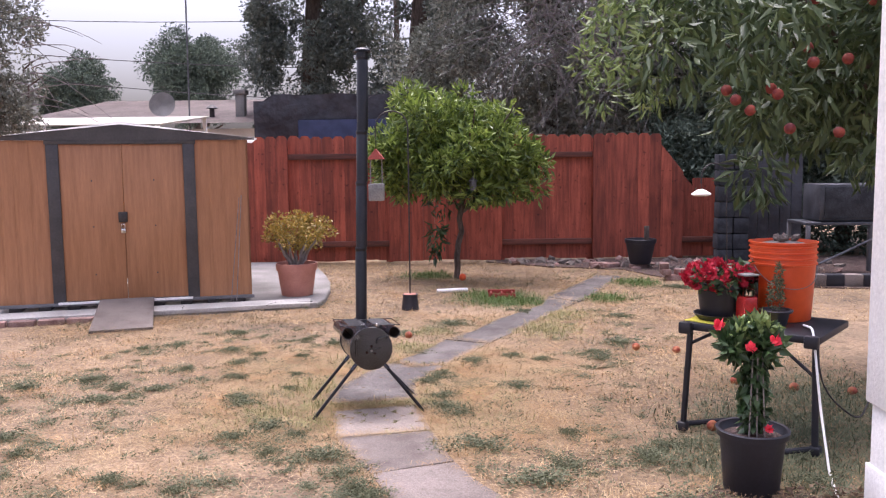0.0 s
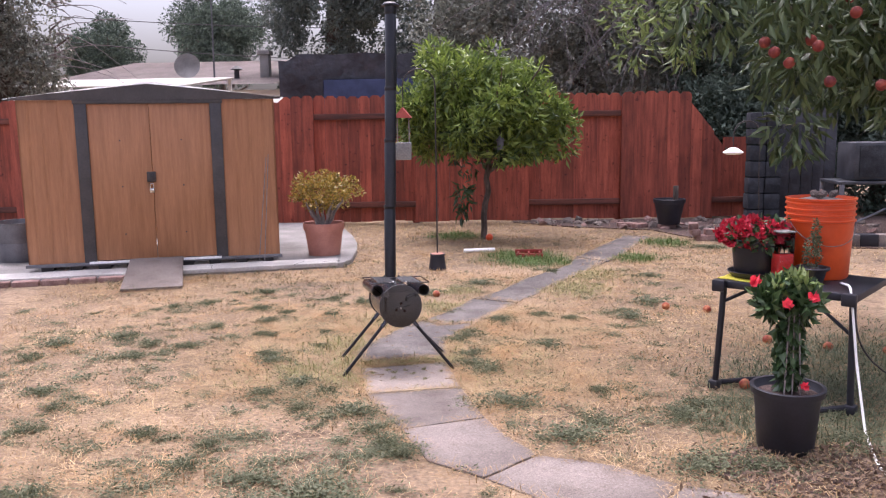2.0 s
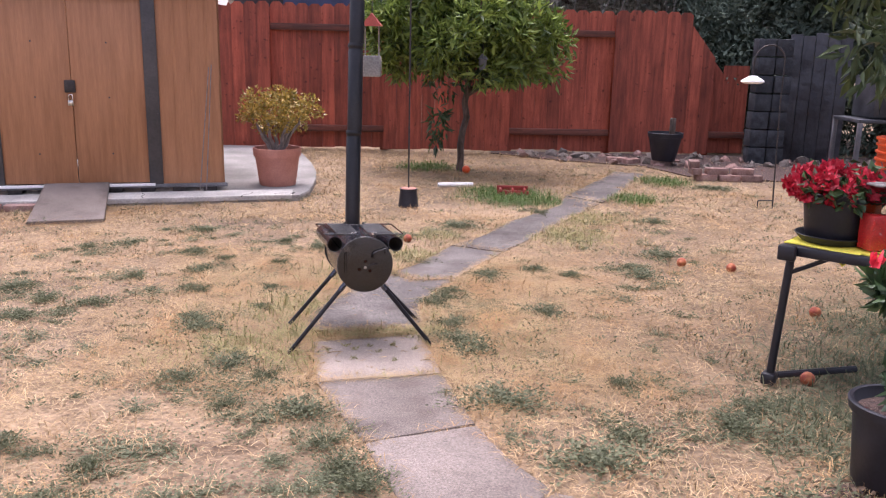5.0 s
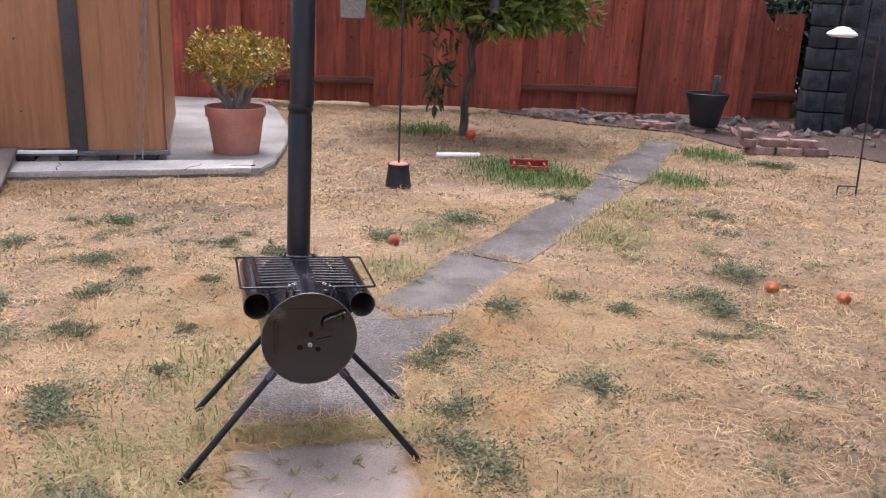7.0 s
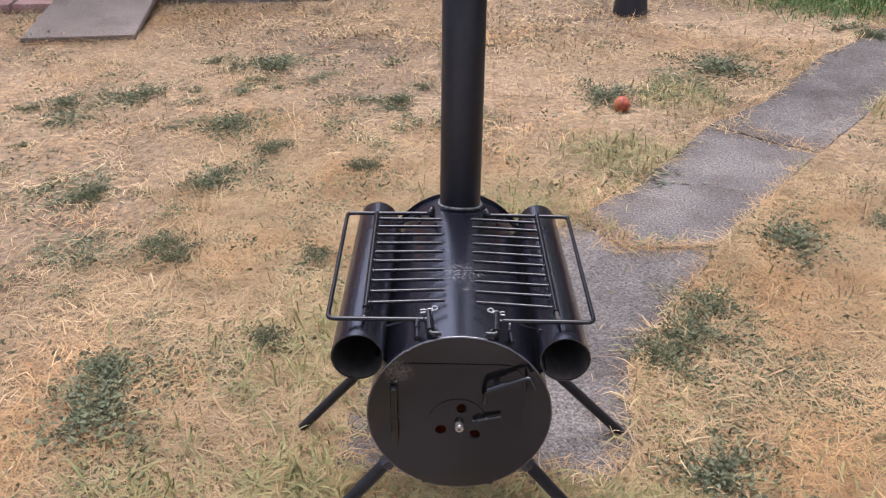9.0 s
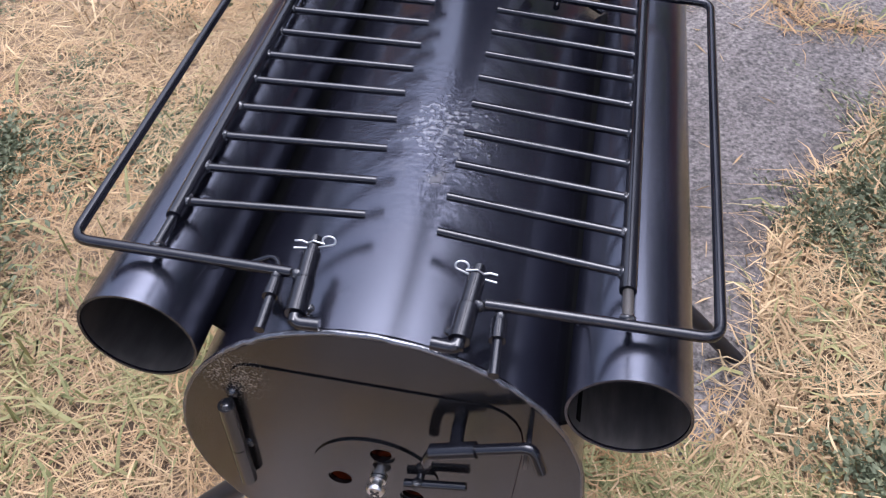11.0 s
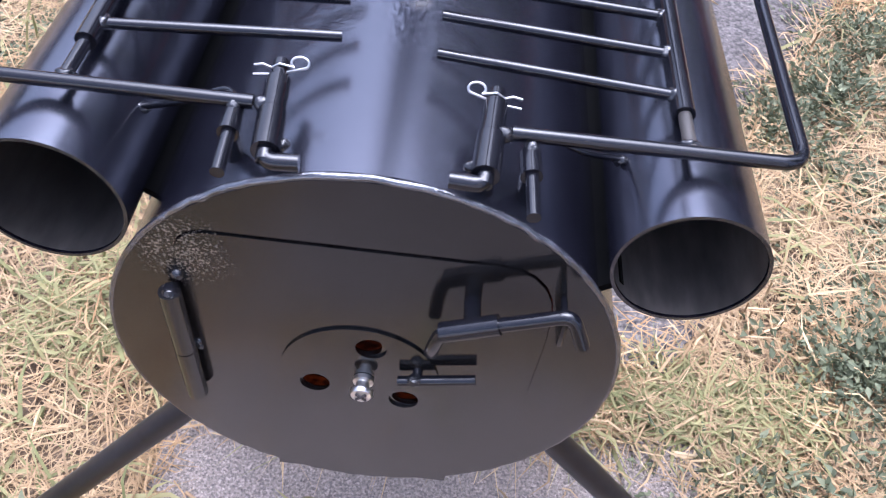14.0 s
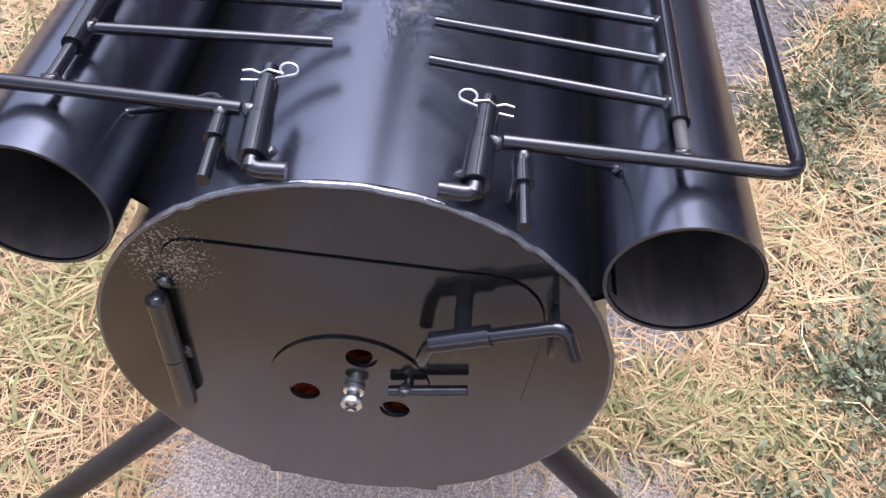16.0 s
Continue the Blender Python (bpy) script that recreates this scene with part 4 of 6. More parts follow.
far_tree("oak_tree", -10.6, 33, 6.5, clumps_in(0, 0, 4.7, 1.75, 1.7, 1.6, 75, 0.6), 480, 0.13, FARLEAF, "round dark evergreen tree behind the far house")
far_tree("oak_tree", -15.6, 34, 5.8, clumps_in(0, 0, 4.1, 1.3, 1.5, 1.6, 60, 0.55), 440, 0.13, FARLEAF, "rounded dark tree far behind the roofs")
far_tree("bush_tree", -7.9, 13.5, 5.5, clumps_in(0, 0, 3.2, 1.0, 1.2, 2.8, 115, 0.36), 300, 0.085, OLIVELEAF, "grey-green bushy tree beyond the fence", 0.12)
far_tree("conifer_tree", -4.3, 24, 15, clumps_in(0, 0, 5.2, 1.8, 1.6, 4.2, 135, 0.46, 0.8) + clumps_in(0, 0, 11.5, 1.6, 1.5, 4.5, 30, 0.7, 0.7), 360, 0.125, CONIFERLEAF, "tall dark conifer with hanging branches", 0.3)
far_tree("conifer_tree", -1.2, 23, 15, clumps_in(0, 0, 5.2, 1.5, 1.6, 4.2, 100, 0.44, 0.8) + clumps_in(0, 0, 11.5, 1.6, 1.5, 4.5, 30, 0.7, 0.7), 340, 0.125, CONIFERLEAF, "tall dark conifer with open branches", 0.3)
far_tree("thicket_tree", 1.6, 14.2, 8, clumps_in(0, 0, 3.2, 2.6, 1.5, 2.2, 190, 0.42) + clumps_in(0, 0, 6.8, 3.0, 2.0, 2.4, 110, 0.6), 400, 0.085, OLIVELEAF, "dense grey-green thicket behind the fence", 0.15)
far_tree("thicket_tree", 5.2, 13.6, 8, clumps_in(0, 0, 2.9, 2.6, 1.4, 2.7, 190, 0.45) + clumps_in(0, 0, 6.8, 3.0, 2.0, 2.6, 110, 0.6), 400, 0.09, FARLEAF, "dense dark thicket behind the fence", 0.15)
far_tree("thicket_tree", 9.0, 12.0, 8, clumps_in(0, 0, 3.2, 2.4, 2.2, 3.2, 130, 0.5) + clumps_in(0, 0, 7.0, 2.6, 2.4, 2.4, 80, 0.65), 380, 0.1, FARLEAF, "dark leafy tree at the yard's side", 0.15)
far_tree("thicket_tree", 5.4, 11.9, 4.2, clumps_in(0, 0, 2.4, 2.2, 0.8, 1.3, 110, 0.42) + clumps_in(0, -0.5, 0.8, 2.0, 0.5, 0.8, 60, 0.4) + clumps_in(-2.0, -0.1, 1.0, 0.7, 0.35, 0.9, 36, 0.32), 400, 0.09, FARLEAF, "dark low tree shading the stone pillar", 0.12)

# ---- potted jade, poles, pots ----
def pot(name, m, r0, r1, h, rim, material, label, soil=MULCH, group=""):
    t = thing(name, m, label, "pot", group)
    part("pot_body", lathe([(0, 0.004), (r0, 0.0), (r0 + 0.003, 0.006), (r1, h - rim), (r1 + 0.012, h - rim + 0.002), (r1 + 0.016, h - 0.004), (r1 + 0.012, h), (r1 + 0.002, h - 0.002), (r1 - 0.006, h - rim), (r1 - 0.012, h - rim * 1.2)], 40), material, t)
    part("soil", lathe([(0, h - rim * 0.9), (r1 * 0.5, h - rim * 0.8), (r1 - 0.008, h - rim * 1.1), (0, h - rim * 1.6)], 28), soil, t)
    return t


jade = pot("potted_plant", pose(-1.48, 7.86, 0.045), 0.145, 0.182, 0.31, 0.07, TERRA, "yellow-green succulent shrub in a terracotta pot")
for k in range(7):
    a = k * 0.9
    limb("stem", (0.03 * math.cos(a), 0.03 * math.sin(a), 0.26), (0.2 * math.cos(a), 0.18 * math.sin(a), 0.55), 0.02, 0.008, jade, TWIG, 0.04)
crown("foliage", clumps_in(0.02, 0, 0.62, 0.34, 0.28, 0.17, 64, 0.062), 46, 0.034, 0.018, JADE, jade, droop=-0.2)
dark_pot = pot("garden_pot", pose(2.23, 10.02, 0.061), 0.12, 0.172, 0.3, 0.05, POT, "dark plastic pot on a stone by the fence")
part("stick", box(0.05, 0.11, 0.02, 0.05, 0.25, 0.45, 0.004), BARK, dark_pot)

# ---- dry grass and weeds ----
def inside(px_, py_, poly):
    hit = np.zeros(len(px_), bool)
    for (x0, y0), (x1, y1) in zip(poly, poly[1:] + poly[:1]):
        cross = ((y0 > py_) != (y1 > py_)) & (px_ < (x1 - x0) * (py_ - y0) / (y1 - y0 + 1e-12) + x0)
        hit ^= cross
    return hit


EARTH = [(0.4, 10.75), (1.2, 10.2), (2.0, 9.9), (2.3, 9.2), (3.2, 9.0), (3.5, 8.4), (4.6, 8.2), (7, 9.0), (7, 11.2), (0.4, 10.95)]


def shrink(poly, d):
    cx, cy = sum(p[0] for p in poly) / len(poly), sum(p[1] for p in poly) / len(poly)
    return [(cx + (x - cx) * (1 - d), cy + (y - cy) * (1 - d)) for x, y in poly]


def blades(name, x0, x1, y0, y1, n, length, width, rise, material, label, density=None, keep_off=0.06, seed=1):
    """A mat of narrow bent blades, lying and standing, off the paving."""
    g = np.random.default_rng(seed)
    x, y = g.uniform(x0, x1, n), g.uniform(y0, y1, n)
    ok = ~inside(x, y, pad) & (~inside(x, y, EARTH) | (g.uniform(size=n) < 0.12))
    for poly in SLABS:
        ok &= ~inside(x, y, shrink(poly, keep_off)) | (inside(x, y, poly) & ~inside(x, y, shrink(poly, keep_off * 2.6)) & (patchy(17, 15, -0.5, 0.75)(x, y) > g.uniform(size=n)))
    if density:
        ok &= g.uniform(size=n) < density(x, y)
    x, y = x[ok], y[ok]
    n = len(x)
    a = g.uniform(0, 2 * math.pi, n)
    el = np.abs(g.normal(0, rise, n))
    L = length * g.uniform(0.4, 1.5, n)
    W = width * g.uniform(0.6, 1.4, n) / 2
    d = np.stack([np.cos(a) * np.cos(el), np.sin(a) * np.cos(el), np.sin(el)], 1)
    s = np.stack([-np.sin(a), np.cos(a), g.uniform(-0.4, 0.4, n)], 1)
    p = np.stack([x, y, g.uniform(-0.01, 0.012, n)], 1)
    m = p + d * (L * 0.55)[:, None]
    t = p + d * L[:, None] + np.stack([g.normal(0, 0.25, n) * L, g.normal(0, 0.25, n) * L, -0.3 * L * np.sin(el) - 0.05 * L], 1)
    W = W[:, None]
    v = np.stack([p - s * W, p + s * W, m + s * W * 0.8, m - s * W * 0.8, t], 1).reshape(-1, 3)
    i = np.arange(n) * 5
    q = np.stack([i, i + 1, i + 2, i, i + 2, i + 3, i + 3, i + 2, i + 4], 1).reshape(-1, 3)
    return tagged(part(name, mesh_from(name, v, n, q), material), label, "grass", kind="stuff")


def patchy(sx, sy, lo, hi):
    k = np.random.default_rng(int(sx * 100)).uniform(0, 6.28, 6)

    def f(x, y):
        w = np.sin(x * sx + k[0] + 1.7 * np.sin(y * 1.3 + k[1])) + np.sin(y * sy + k[2] + 1.5 * np.sin(x * 1.9 + k[3])) + np.sin((x + y) * 2.3 * sx / 3 + k[4])
        return lo + (hi - lo) * (w + 3) / 6
    return f


open_lawn, stove_lawn = patchy(3, 2.6, 0.1, 1.0), patchy(4, 5, 0.35, 1.0)


def by_stove(x, y):
    """1 round the stove, falling off to 0 at the edge of the fine straw."""
    return np.clip(np.minimum(np.minimum(x + 1.6, 1.0 - x), np.minimum(y - 3.4, 5.9 - y)) / 0.6 + 0.25 * np.sin(7 * x) * np.sin(6 * y), 0, 1)


blades("dry_grass", -1.6, 1.0, 3.4, 5.9, 430000, 0.045, 0.00115, 0.27, FINESTRAW, "fine dry straw-coloured lawn grass", seed=2, density=lambda x, y: stove_lawn(x, y) * by_stove(x, y), keep_off=0.05)
blades("dry_grass", -1.3, 0.7, 3.75, 5.6, 5000, 0.08, 0.0022, 0.2, FINESTRAW, "long dry straw stalks on the lawn", seed=12, density=patchy(5, 3, 0.2, 1.0), keep_off=0.04)
blades("dry_grass", -3.4, 2.6, 1.3, 7.0, 350000, 0.045, 0.0021, 0.34, STRAW, "dry straw-coloured lawn grass", seed=3, density=lambda x, y: open_lawn(x, y) * (1 - 0.95 * by_stove(x, y)), keep_off=0.07)
blades("dry_grass", -4.6, 4.6, 6.6, 10.9, 150000, 0.055, 0.004, 0.35, STRAW, "dry straw-coloured lawn grass", seed=4, density=patchy(2.4, 3, 0.1, 1.0), keep_off=0.14)


blades("dry_tufts", -3.2, 2.6, 2.0, 9.8, 110000, 0.05, 0.0024, 0.85, STRAW, "upright tufts of dry grass", seed=31, density=lambda x, y: np.clip(patchy(11, 13, -0.9, 1.3)(x, y), 0, 1), keep_off=0.02)


def near(spots):
    def f(x, y):
        w = np.zeros(len(x))
        for cx, cy, r in spots:
            w = np.maximum(w, np.exp(-(((x - cx) ** 2 + (y - cy) ** 2) / (r * r))))
        return w
    return f


blades("green_grass", -1.2, 2.2, 6.2, 10.5, 230000, 0.065, 0.0045, 0.9, LUSH, "green tuft of grass by the path", seed=5, density=near([(0.42, 7.85, 0.24), (0.5, 7.66, 0.24), (0.68, 7.55, 0.16), (0.3, 7.95, 0.16), (1.45, 7.75, 0.16), (1.95, 8.75, 0.18), (-0.28, 9.4, 0.2)]))
blades("yellow_grass", -1.0, 2.0, 3.6, 8.6, 170000, 0.055, 0.0035, 0.7, YGRASS, "yellow-green grass along the path edge", seed=6, keep_off=0.03, density=near([(-0.64, 4.25, 0.1), (-0.7, 4.6, 0.18), (-0.5, 5.2, 0.16), (-0.25, 5.65, 0.14), (0.75, 6.3, 0.22), (0.95, 6.9, 0.2), (-0.1, 6.2, 0.12), (-0.85, 4.1, 0.16), (-0.62, 3.95, 0.1)]))
blades("yellow_grass", 0.9, 2.6, 3.0, 5.2, 50000, 0.06, 0.004, 0.6, GREEN, "green grass in the shade of the peach tree", seed=8, density=near([(1.75, 3.9, 0.4), (1.5, 3.4, 0.35), (2.1, 4.4, 0.4), (1.2, 3.5, 0.2)]))
blades("yellow_grass", -1.2, 0.5, 3.8, 5.3, 9000, 0.05, 0.0035, 0.5, YGRASS, "sparse green blades in the straw", seed=9, density=patchy(5, 4, 0.0, 0.5))

blades("yellow_grass", -0.72, -0.02, 4.12, 4.42, 30000, 0.04, 0.002, 0.4, YGRASS, "yellow-green grass in the joint under the stove", seed=41, density=lambda x, y: patchy(14, 12, 0.1, 0.9)(x, y) * np.exp(-((y - 4.225 - 0.2 * (x + 0.6)) / 0.035) ** 2), keep_off=0.03)
EDGES = []
for poly in SLABS:
    for (ax, ay), (bx, by) in zip(poly, poly[1:] + poly[:1]):
        steps = max(1, int(math.hypot(bx - ax, by - ay) / 0.09))
        for k in range(steps):
            ex, ey = ax + (bx - ax) * k / steps, ay + (by - ay) * k / steps
            joint = sum(bool(inside(np.array([ex + dx]), np.array([ey + dy]), p)[0]) for p in SLABS for dx, dy in ((0.06, 0), (-0.06, 0), (0, 0.06), (0, -0.06)))
            if joint < 3 and noise.noise(Vector((ex * 3.1, ey * 3.1, 2))) > -0.25:
                EDGES.append((ex, ey, 0.05 + 0.03 * noise.noise(Vector((ex * 6, ey * 6, 8)))))
blades("dry_grass", -0.9, 2.1, 2.2, 9.6, 230000, 0.045, 0.002, 0.45, STRAW, "dry grass creeping over the path edges", seed=51, density=near(EDGES), keep_off=0.11)
blades("yellow_grass", -0.9, 2.1, 4.2, 9.6, 60000, 0.05, 0.0028, 0.6, YGRASS, "yellow-green blades along the path edges", seed=52, density=near(EDGES[::3]), keep_off=0.11)
g3 = np.random.default_rng(77)
cp = np.stack([g3.uniform(-0.6, 0.1, 190), g3.uniform(3.75, 5.1, 190), np.full(190, 0.0085)], 1)
cw = g3.normal(size=(190, 3)) * np.array([1, 1, 0.02])
tagged(part("chaff", leaf_mesh("chaff", cp, cw, 0.03, 0.0024, 0.1), STRAW), "loose bits of straw lying on the concrete", "straw", kind="stuff")


sprout_at, sprout_way = [], []
for x, y in ((-0.405, 4.115), (-0.365, 4.075), (-0.315, 4.12), (-0.47, 4.06), (-0.27, 4.06), (-0.22, 4.14), (-0.36, 3.98), (-0.2, 3.97), (-0.13, 4.1)):
    for _ in range(16):
        a = g3.uniform(0, 6.28)
        sprout_at.append((x + g3.normal(0, 0.006), y + g3.normal(0, 0.006), 0.004))
        sprout_way.append((math.cos(a), math.sin(a), g3.uniform(0.2, 1.4)))
tagged(part("sprouts", leaf_mesh("sprouts", np.array(sprout_at), np.array(sprout_way), 0.02, 0.0026, 0.2), YGRASS), "tiny green sprouts in cracks of the slab", "sprouts", kind="stuff")
for x, y, a, size in ((-0.47, 4.03, 20, 0.06), (-0.43, 4.0, 70, 0.045), (-0.2, 4.12, 120, 0.05), (-0.5, 4.1, -30, 0.05), (-0.1, 3.98, 10, 0.05)):
    o = tagged(part("dry_stalk", tube([(0, 0, 0.0022), (size * 0.4, size * 0.12, 0.003), (size * 0.75, -size * 0.05, 0.0035), (size, size * 0.1, 0.0022)], 0.0016, 8, r_end=0.0008), STRAW), "bent dry stalk lying on the concrete slab", "stalk", "stalks on the slab")
    o.matrix_world = pose(x, y, 0.003, 0, 0, a)


def weed_mesh(k, stems=70):
    """Thin creeping stems with many small leaves."""
    at, way = [], []
    for stem in range(stems):
        a = rng.uniform(0, 6.28)
        reach = rng.uniform(0.02, 0.09) + 0.06 * max(0, math.sin(2 * a + k) + math.sin(3 * a + 2 * k)) * rng.random()
        for i in range(16):
            f = (i + rng.random()) / 16
            at.append((reach * f * math.cos(a) + rng.normal(0, 0.006), reach * f * math.sin(a) + rng.normal(0, 0.006), 0.004 + 0.045 * f * (1.15 - f) * rng.uniform(0.3, 1.6)))
            b = a + rng.normal(0, 1.2)
            way.append((math.cos(b), math.sin(b), rng.uniform(0.1, 1.0)))
    me = leaf_mesh("weed", np.array(at), np.array(way), 0.0088, 0.0048, 0.3)
    me.materials.append(GREEN)
    return me


WEEDS = [weed_mesh(k) for k in range(5)]
WEEDLETS = [weed_mesh(k + 7, 36) for k in range(5)]
WEED_WEST = [(-1.58, 6.17, 0.9), (-1.91, 5.76, 0.9), (-1.48, 5.58, 0.7), (-1.26, 5.45, 0.5), (-1.32, 5.21, 0.8), (-0.94, 5.4, 0.5), (-1.61, 5.05, 0.5), (-0.88, 4.9, 0.4), (-1.21, 4.83, 0.5), (-0.79, 5.8, 0.7), (-1.01, 5.93, 0.5), (-1.06, 4.3, 1.0), (-0.85, 4.58, 0.4), (-2.12, 5.64, 0.6), (-1.87, 4.63, 0.8), (-2.1, 4.81, 0.9), (-1.85, 4.36, 0.9), (-1.61, 4.58, 0.8), (-2.43, 4.62, 1.1), (-2.44, 4.33, 0.7), (-0.81, 3.9, 1.0), (-0.95, 3.73, 0.7), (-0.72, 3.51, 0.5), (-0.66, 3.77, 0.5)]
WEED_FRONT = [(-1.31, 3.19, 0.7), (-1.86, 3.5, 0.6), (-2.04, 3.72, 0.9), (-1.82, 3.22, 0.7), (-1.49, 2.58, 0.9), (-1.0, 3.07, 0.5), (-1.02, 2.87, 0.7), (-0.73, 2.74, 1.1), (-0.69, 2.54, 1.0), (-1.05, 2.42, 0.9), (-0.79, 2.31, 1.1), (-0.48, 3.48, 1.1), (-0.36, 3.26, 0.9), (-0.28, 3.13, 0.8), (-0.2, 3.01, 0.8), (-0.49, 2.61, 1.5), (-0.36, 2.55, 0.9)]
WEED_EAST = [(-0.34, 6.12, 1.0), (-0.09, 4.72, 0.6), (0.0, 4.91, 0.6), (0.19, 5.24, 0.9), (0.44, 5.38, 0.7), (0.45, 4.62, 0.9), (0.03, 4.23, 0.9), (1.24, 5.8, 1.2), (1.01, 5.47, 0.7), (0.64, 5.28, 0.6), (1.43, 6.81, 0.9), (2.28, 8.43, 1.3), (0.64, 7.07, 0.6), (0.04, 6.5, 1.3), (1.03, 5.32, 1.1), (0.21, 3.62, 1.3), (0.45, 3.2, 1.5), (0.58, 3.36, 0.7), (0.64, 3.79, 0.5), (0.95, 3.45, 1.0), (1.06, 3.6, 0.8), (0.9, 2.9, 1.4), (1.12, 2.91, 1.0), (0.22, 2.49, 0.6), (0.42, 2.41, 0.7), (1.53, 3.18, 0.9), (0.1, 4.1, 1.0), (-0.03, 4.8, 0.7), (0.02, 4.42, 0.8), (-1.1, 4.4, 0.7), (-1.27, 4.86, 0.5)]
WEED_AT = [(x, y, 1.3 * s) for x, y, s in WEED_WEST + WEED_FRONT + WEED_EAST]
for k, (x, y, s) in enumerate(WEED_AT):
    w = part("weed", WEEDS[k % 5], None)
    w.matrix_world = pose(x, y, 0.0, 0, 0, k * 77) @ Matrix.Diagonal((s * 1.25, s * 1.1, 0.8 + 0.2 * s, 1))
    tagged(w, "low grey-green weed clump in the dry lawn", "weed", "weeds in the lawn", "stuff")
# small satellites that break the clumps' outlines, and stray seedlings
SMALL = [(x + rng.normal(0, 0.16 * s), y + rng.normal(0, 0.14 * s), rng.uniform(0.45, 0.95)) for x, y, s in WEED_AT for _ in range(4)]
for cx, cy, spread, count in ((-1.9, 4.2, 0.6, 24), (-2.2, 5.6, 0.5, 14), (-1.3, 3.0, 0.45, 22), (0.9, 4.2, 0.4, 9), (1.0, 6.4, 0.5, 14), (-0.8, 5.6, 0.5, 10), (1.3, 3.3, 0.25, 14), (-0.6, 2.6, 0.25, 12)):
    SMALL += [(cx + rng.normal(0, spread), cy + rng.normal(0, spread), rng.uniform(0.45, 1.1)) for _ in range(count)]
for k, (x, y, s) in enumerate(SMALL):
    if y < 1.6 or any(inside(np.array([x]), np.array([y]), shrink(p, 0.12))[0] for p in SLABS + [pad]):
        continue
    w = part("weed", WEEDLETS[k % 5], None)
    w.matrix_world = pose(x, y, -0.004, 0, 0, k * 53) @ Matrix.Diagonal((s * (1.2 + 0.5 * (k % 3)), s * (0.8 + 0.35 * (k % 4)), 0.5, 1))
    tagged(w, "small straggling grey-green weed in the dry lawn", "weed", "weeds in the lawn", "stuff")
sprig_at, sprig_way = [], []
while len(sprig_at) < 14000:
    x, y = rng.uniform(-3.0, 2.6), rng.uniform(2.4, 9.8)
    if inside(np.array([x]), np.array([y]), pad)[0] or any(inside(np.array([x]), np.array([y]), p)[0] for p in SLABS):
        continue
    s = rng.uniform(0.02, 0.09)
    for i in range(26):
        a, r = rng.uniform(0, 6.28), s * math.sqrt(rng.random())
        sprig_at.append((x + 1.3 * r * math.cos(a), y + r * math.sin(a), 0.004 + 0.03 * rng.random()))
        sprig_way.append((math.cos(a), math.sin(a), rng.uniform(0.1, 1.2)))
tagged(part("weed_sprigs", leaf_mesh("weed_sprigs", np.array(sprig_at), np.array(sprig_way), 0.014, 0.006, 0.3), GREEN), "tiny sparse weeds in the dry lawn", "weeds", kind="stuff")

# ---- stones and bricks at the back ----
def stone_mesh():
    bm = bmesh.new()
    bmesh.ops.create_icosphere(bm, subdivisions=1, radius=0.5)
    for v in bm.verts:
        v.co *= 0.75 + 0.5 * rng.random()
    finish(bm, False)
    me = bpy.data.meshes.new("stone")
    bm.to_mesh(me), bm.free()
    return me


STONES = [stone_mesh() for _ in range(6)]
for me in STONES:
    me.materials.append(REDBRICK if STONES.index(me) % 3 == 0 else CONCRETE)
rubble = tagged(new("rubble_bed"), "loose stones and broken brick along the fence", "rubble", kind="structure")
for k in range(120):
    x = rng.uniform(0.7, 4.6)
    y = 10.9 - rng.uniform(0.05, 1.0) * min(1.4, 0.35 + 0.3 * x)
    s = rng.uniform(0.05, 0.16)
    o = part("stone", STONES[k % 6], None, rubble)
    o.matrix_world = pose(x, y, s * 0.12, rng.uniform(0, 360), 0, rng.uniform(0, 360)) @ Matrix.Diagonal((s, s, s * 0.55, 1))
tagged(part("bare_earth", slab(EARTH, -0.03, 0.012), MULCH), "dark bare earth under the trees", "ground", kind="structure")
BRICK = box(-0.1, 0.1, -0.047, 0.047, 0, 0.06, 0.004)
finish(BRICK)
brick_me = bpy.data.meshes.new("brick")
BRICK.to_mesh(brick_me), BRICK.free()
brick_me.materials.append(REDBRICK)


def bricks(name, label, places):
    t = tagged(new(name), label, "bricks")
    t.matrix_world = pose(*places[0][:2], 0)
    for x, y, z, r in places:
        o = part("brick", brick_me, None, t)
        o.matrix_basis = pose(x - places[0][0], y - places[0][1], z, 0, 0, r)


bricks("brick_stack", "low stack of pale weathered bricks by the bed", [(2.4, 9.0, 0.002, 3), (2.62, 8.99, 0.002, -2), (2.83, 9.0, 0.002, 4), (2.3, 9.02, 0.063, 86), (2.5, 9.01, 0.063, 2), (2.75, 9.02, 0.063, -4), (2.29, 9.05, 0.125, 80)])
bricks("brick_stack", "few loose bricks under the dark pot", [(2.2, 10.0, 0.0, 10), (2.25, 10.09, 0.0, 8), (1.9, 10.1, 0.0, 40), (1.75, 10.2, 0.0, -20)])
bricks("brick_edge", "row of old bricks along the pad edge", [(-3.9 + 0.21 * k, 6.44 + 0.066 * k, -0.02, 17 + 5 * math.sin(k * 3)) for k in range(6)])
pillar = thing("block_pillar", pose(3.42, 10.4, 0), "dark grey stacked stone block pillar", "pillar")
for k in range(7):
    for s in (-1, 1):
        o = part("block", box(-0.092, 0.092, -0.1, 0.1, 0.005, 0.19, 0.012), BLOCK, pillar)
        o.matrix_basis = pose(s * 0.097 + 0.006 * math.sin(k * 5), 0, 0.195 * k, 0, 0, 2 * math.sin(k * 3 + s))
# added black boards fill the shadowy opening beside the pillar
screen = thing("dark_opening", pose(4.0, 10.57, 0), "black boards standing in for the dark opening by the pillar", "screen")
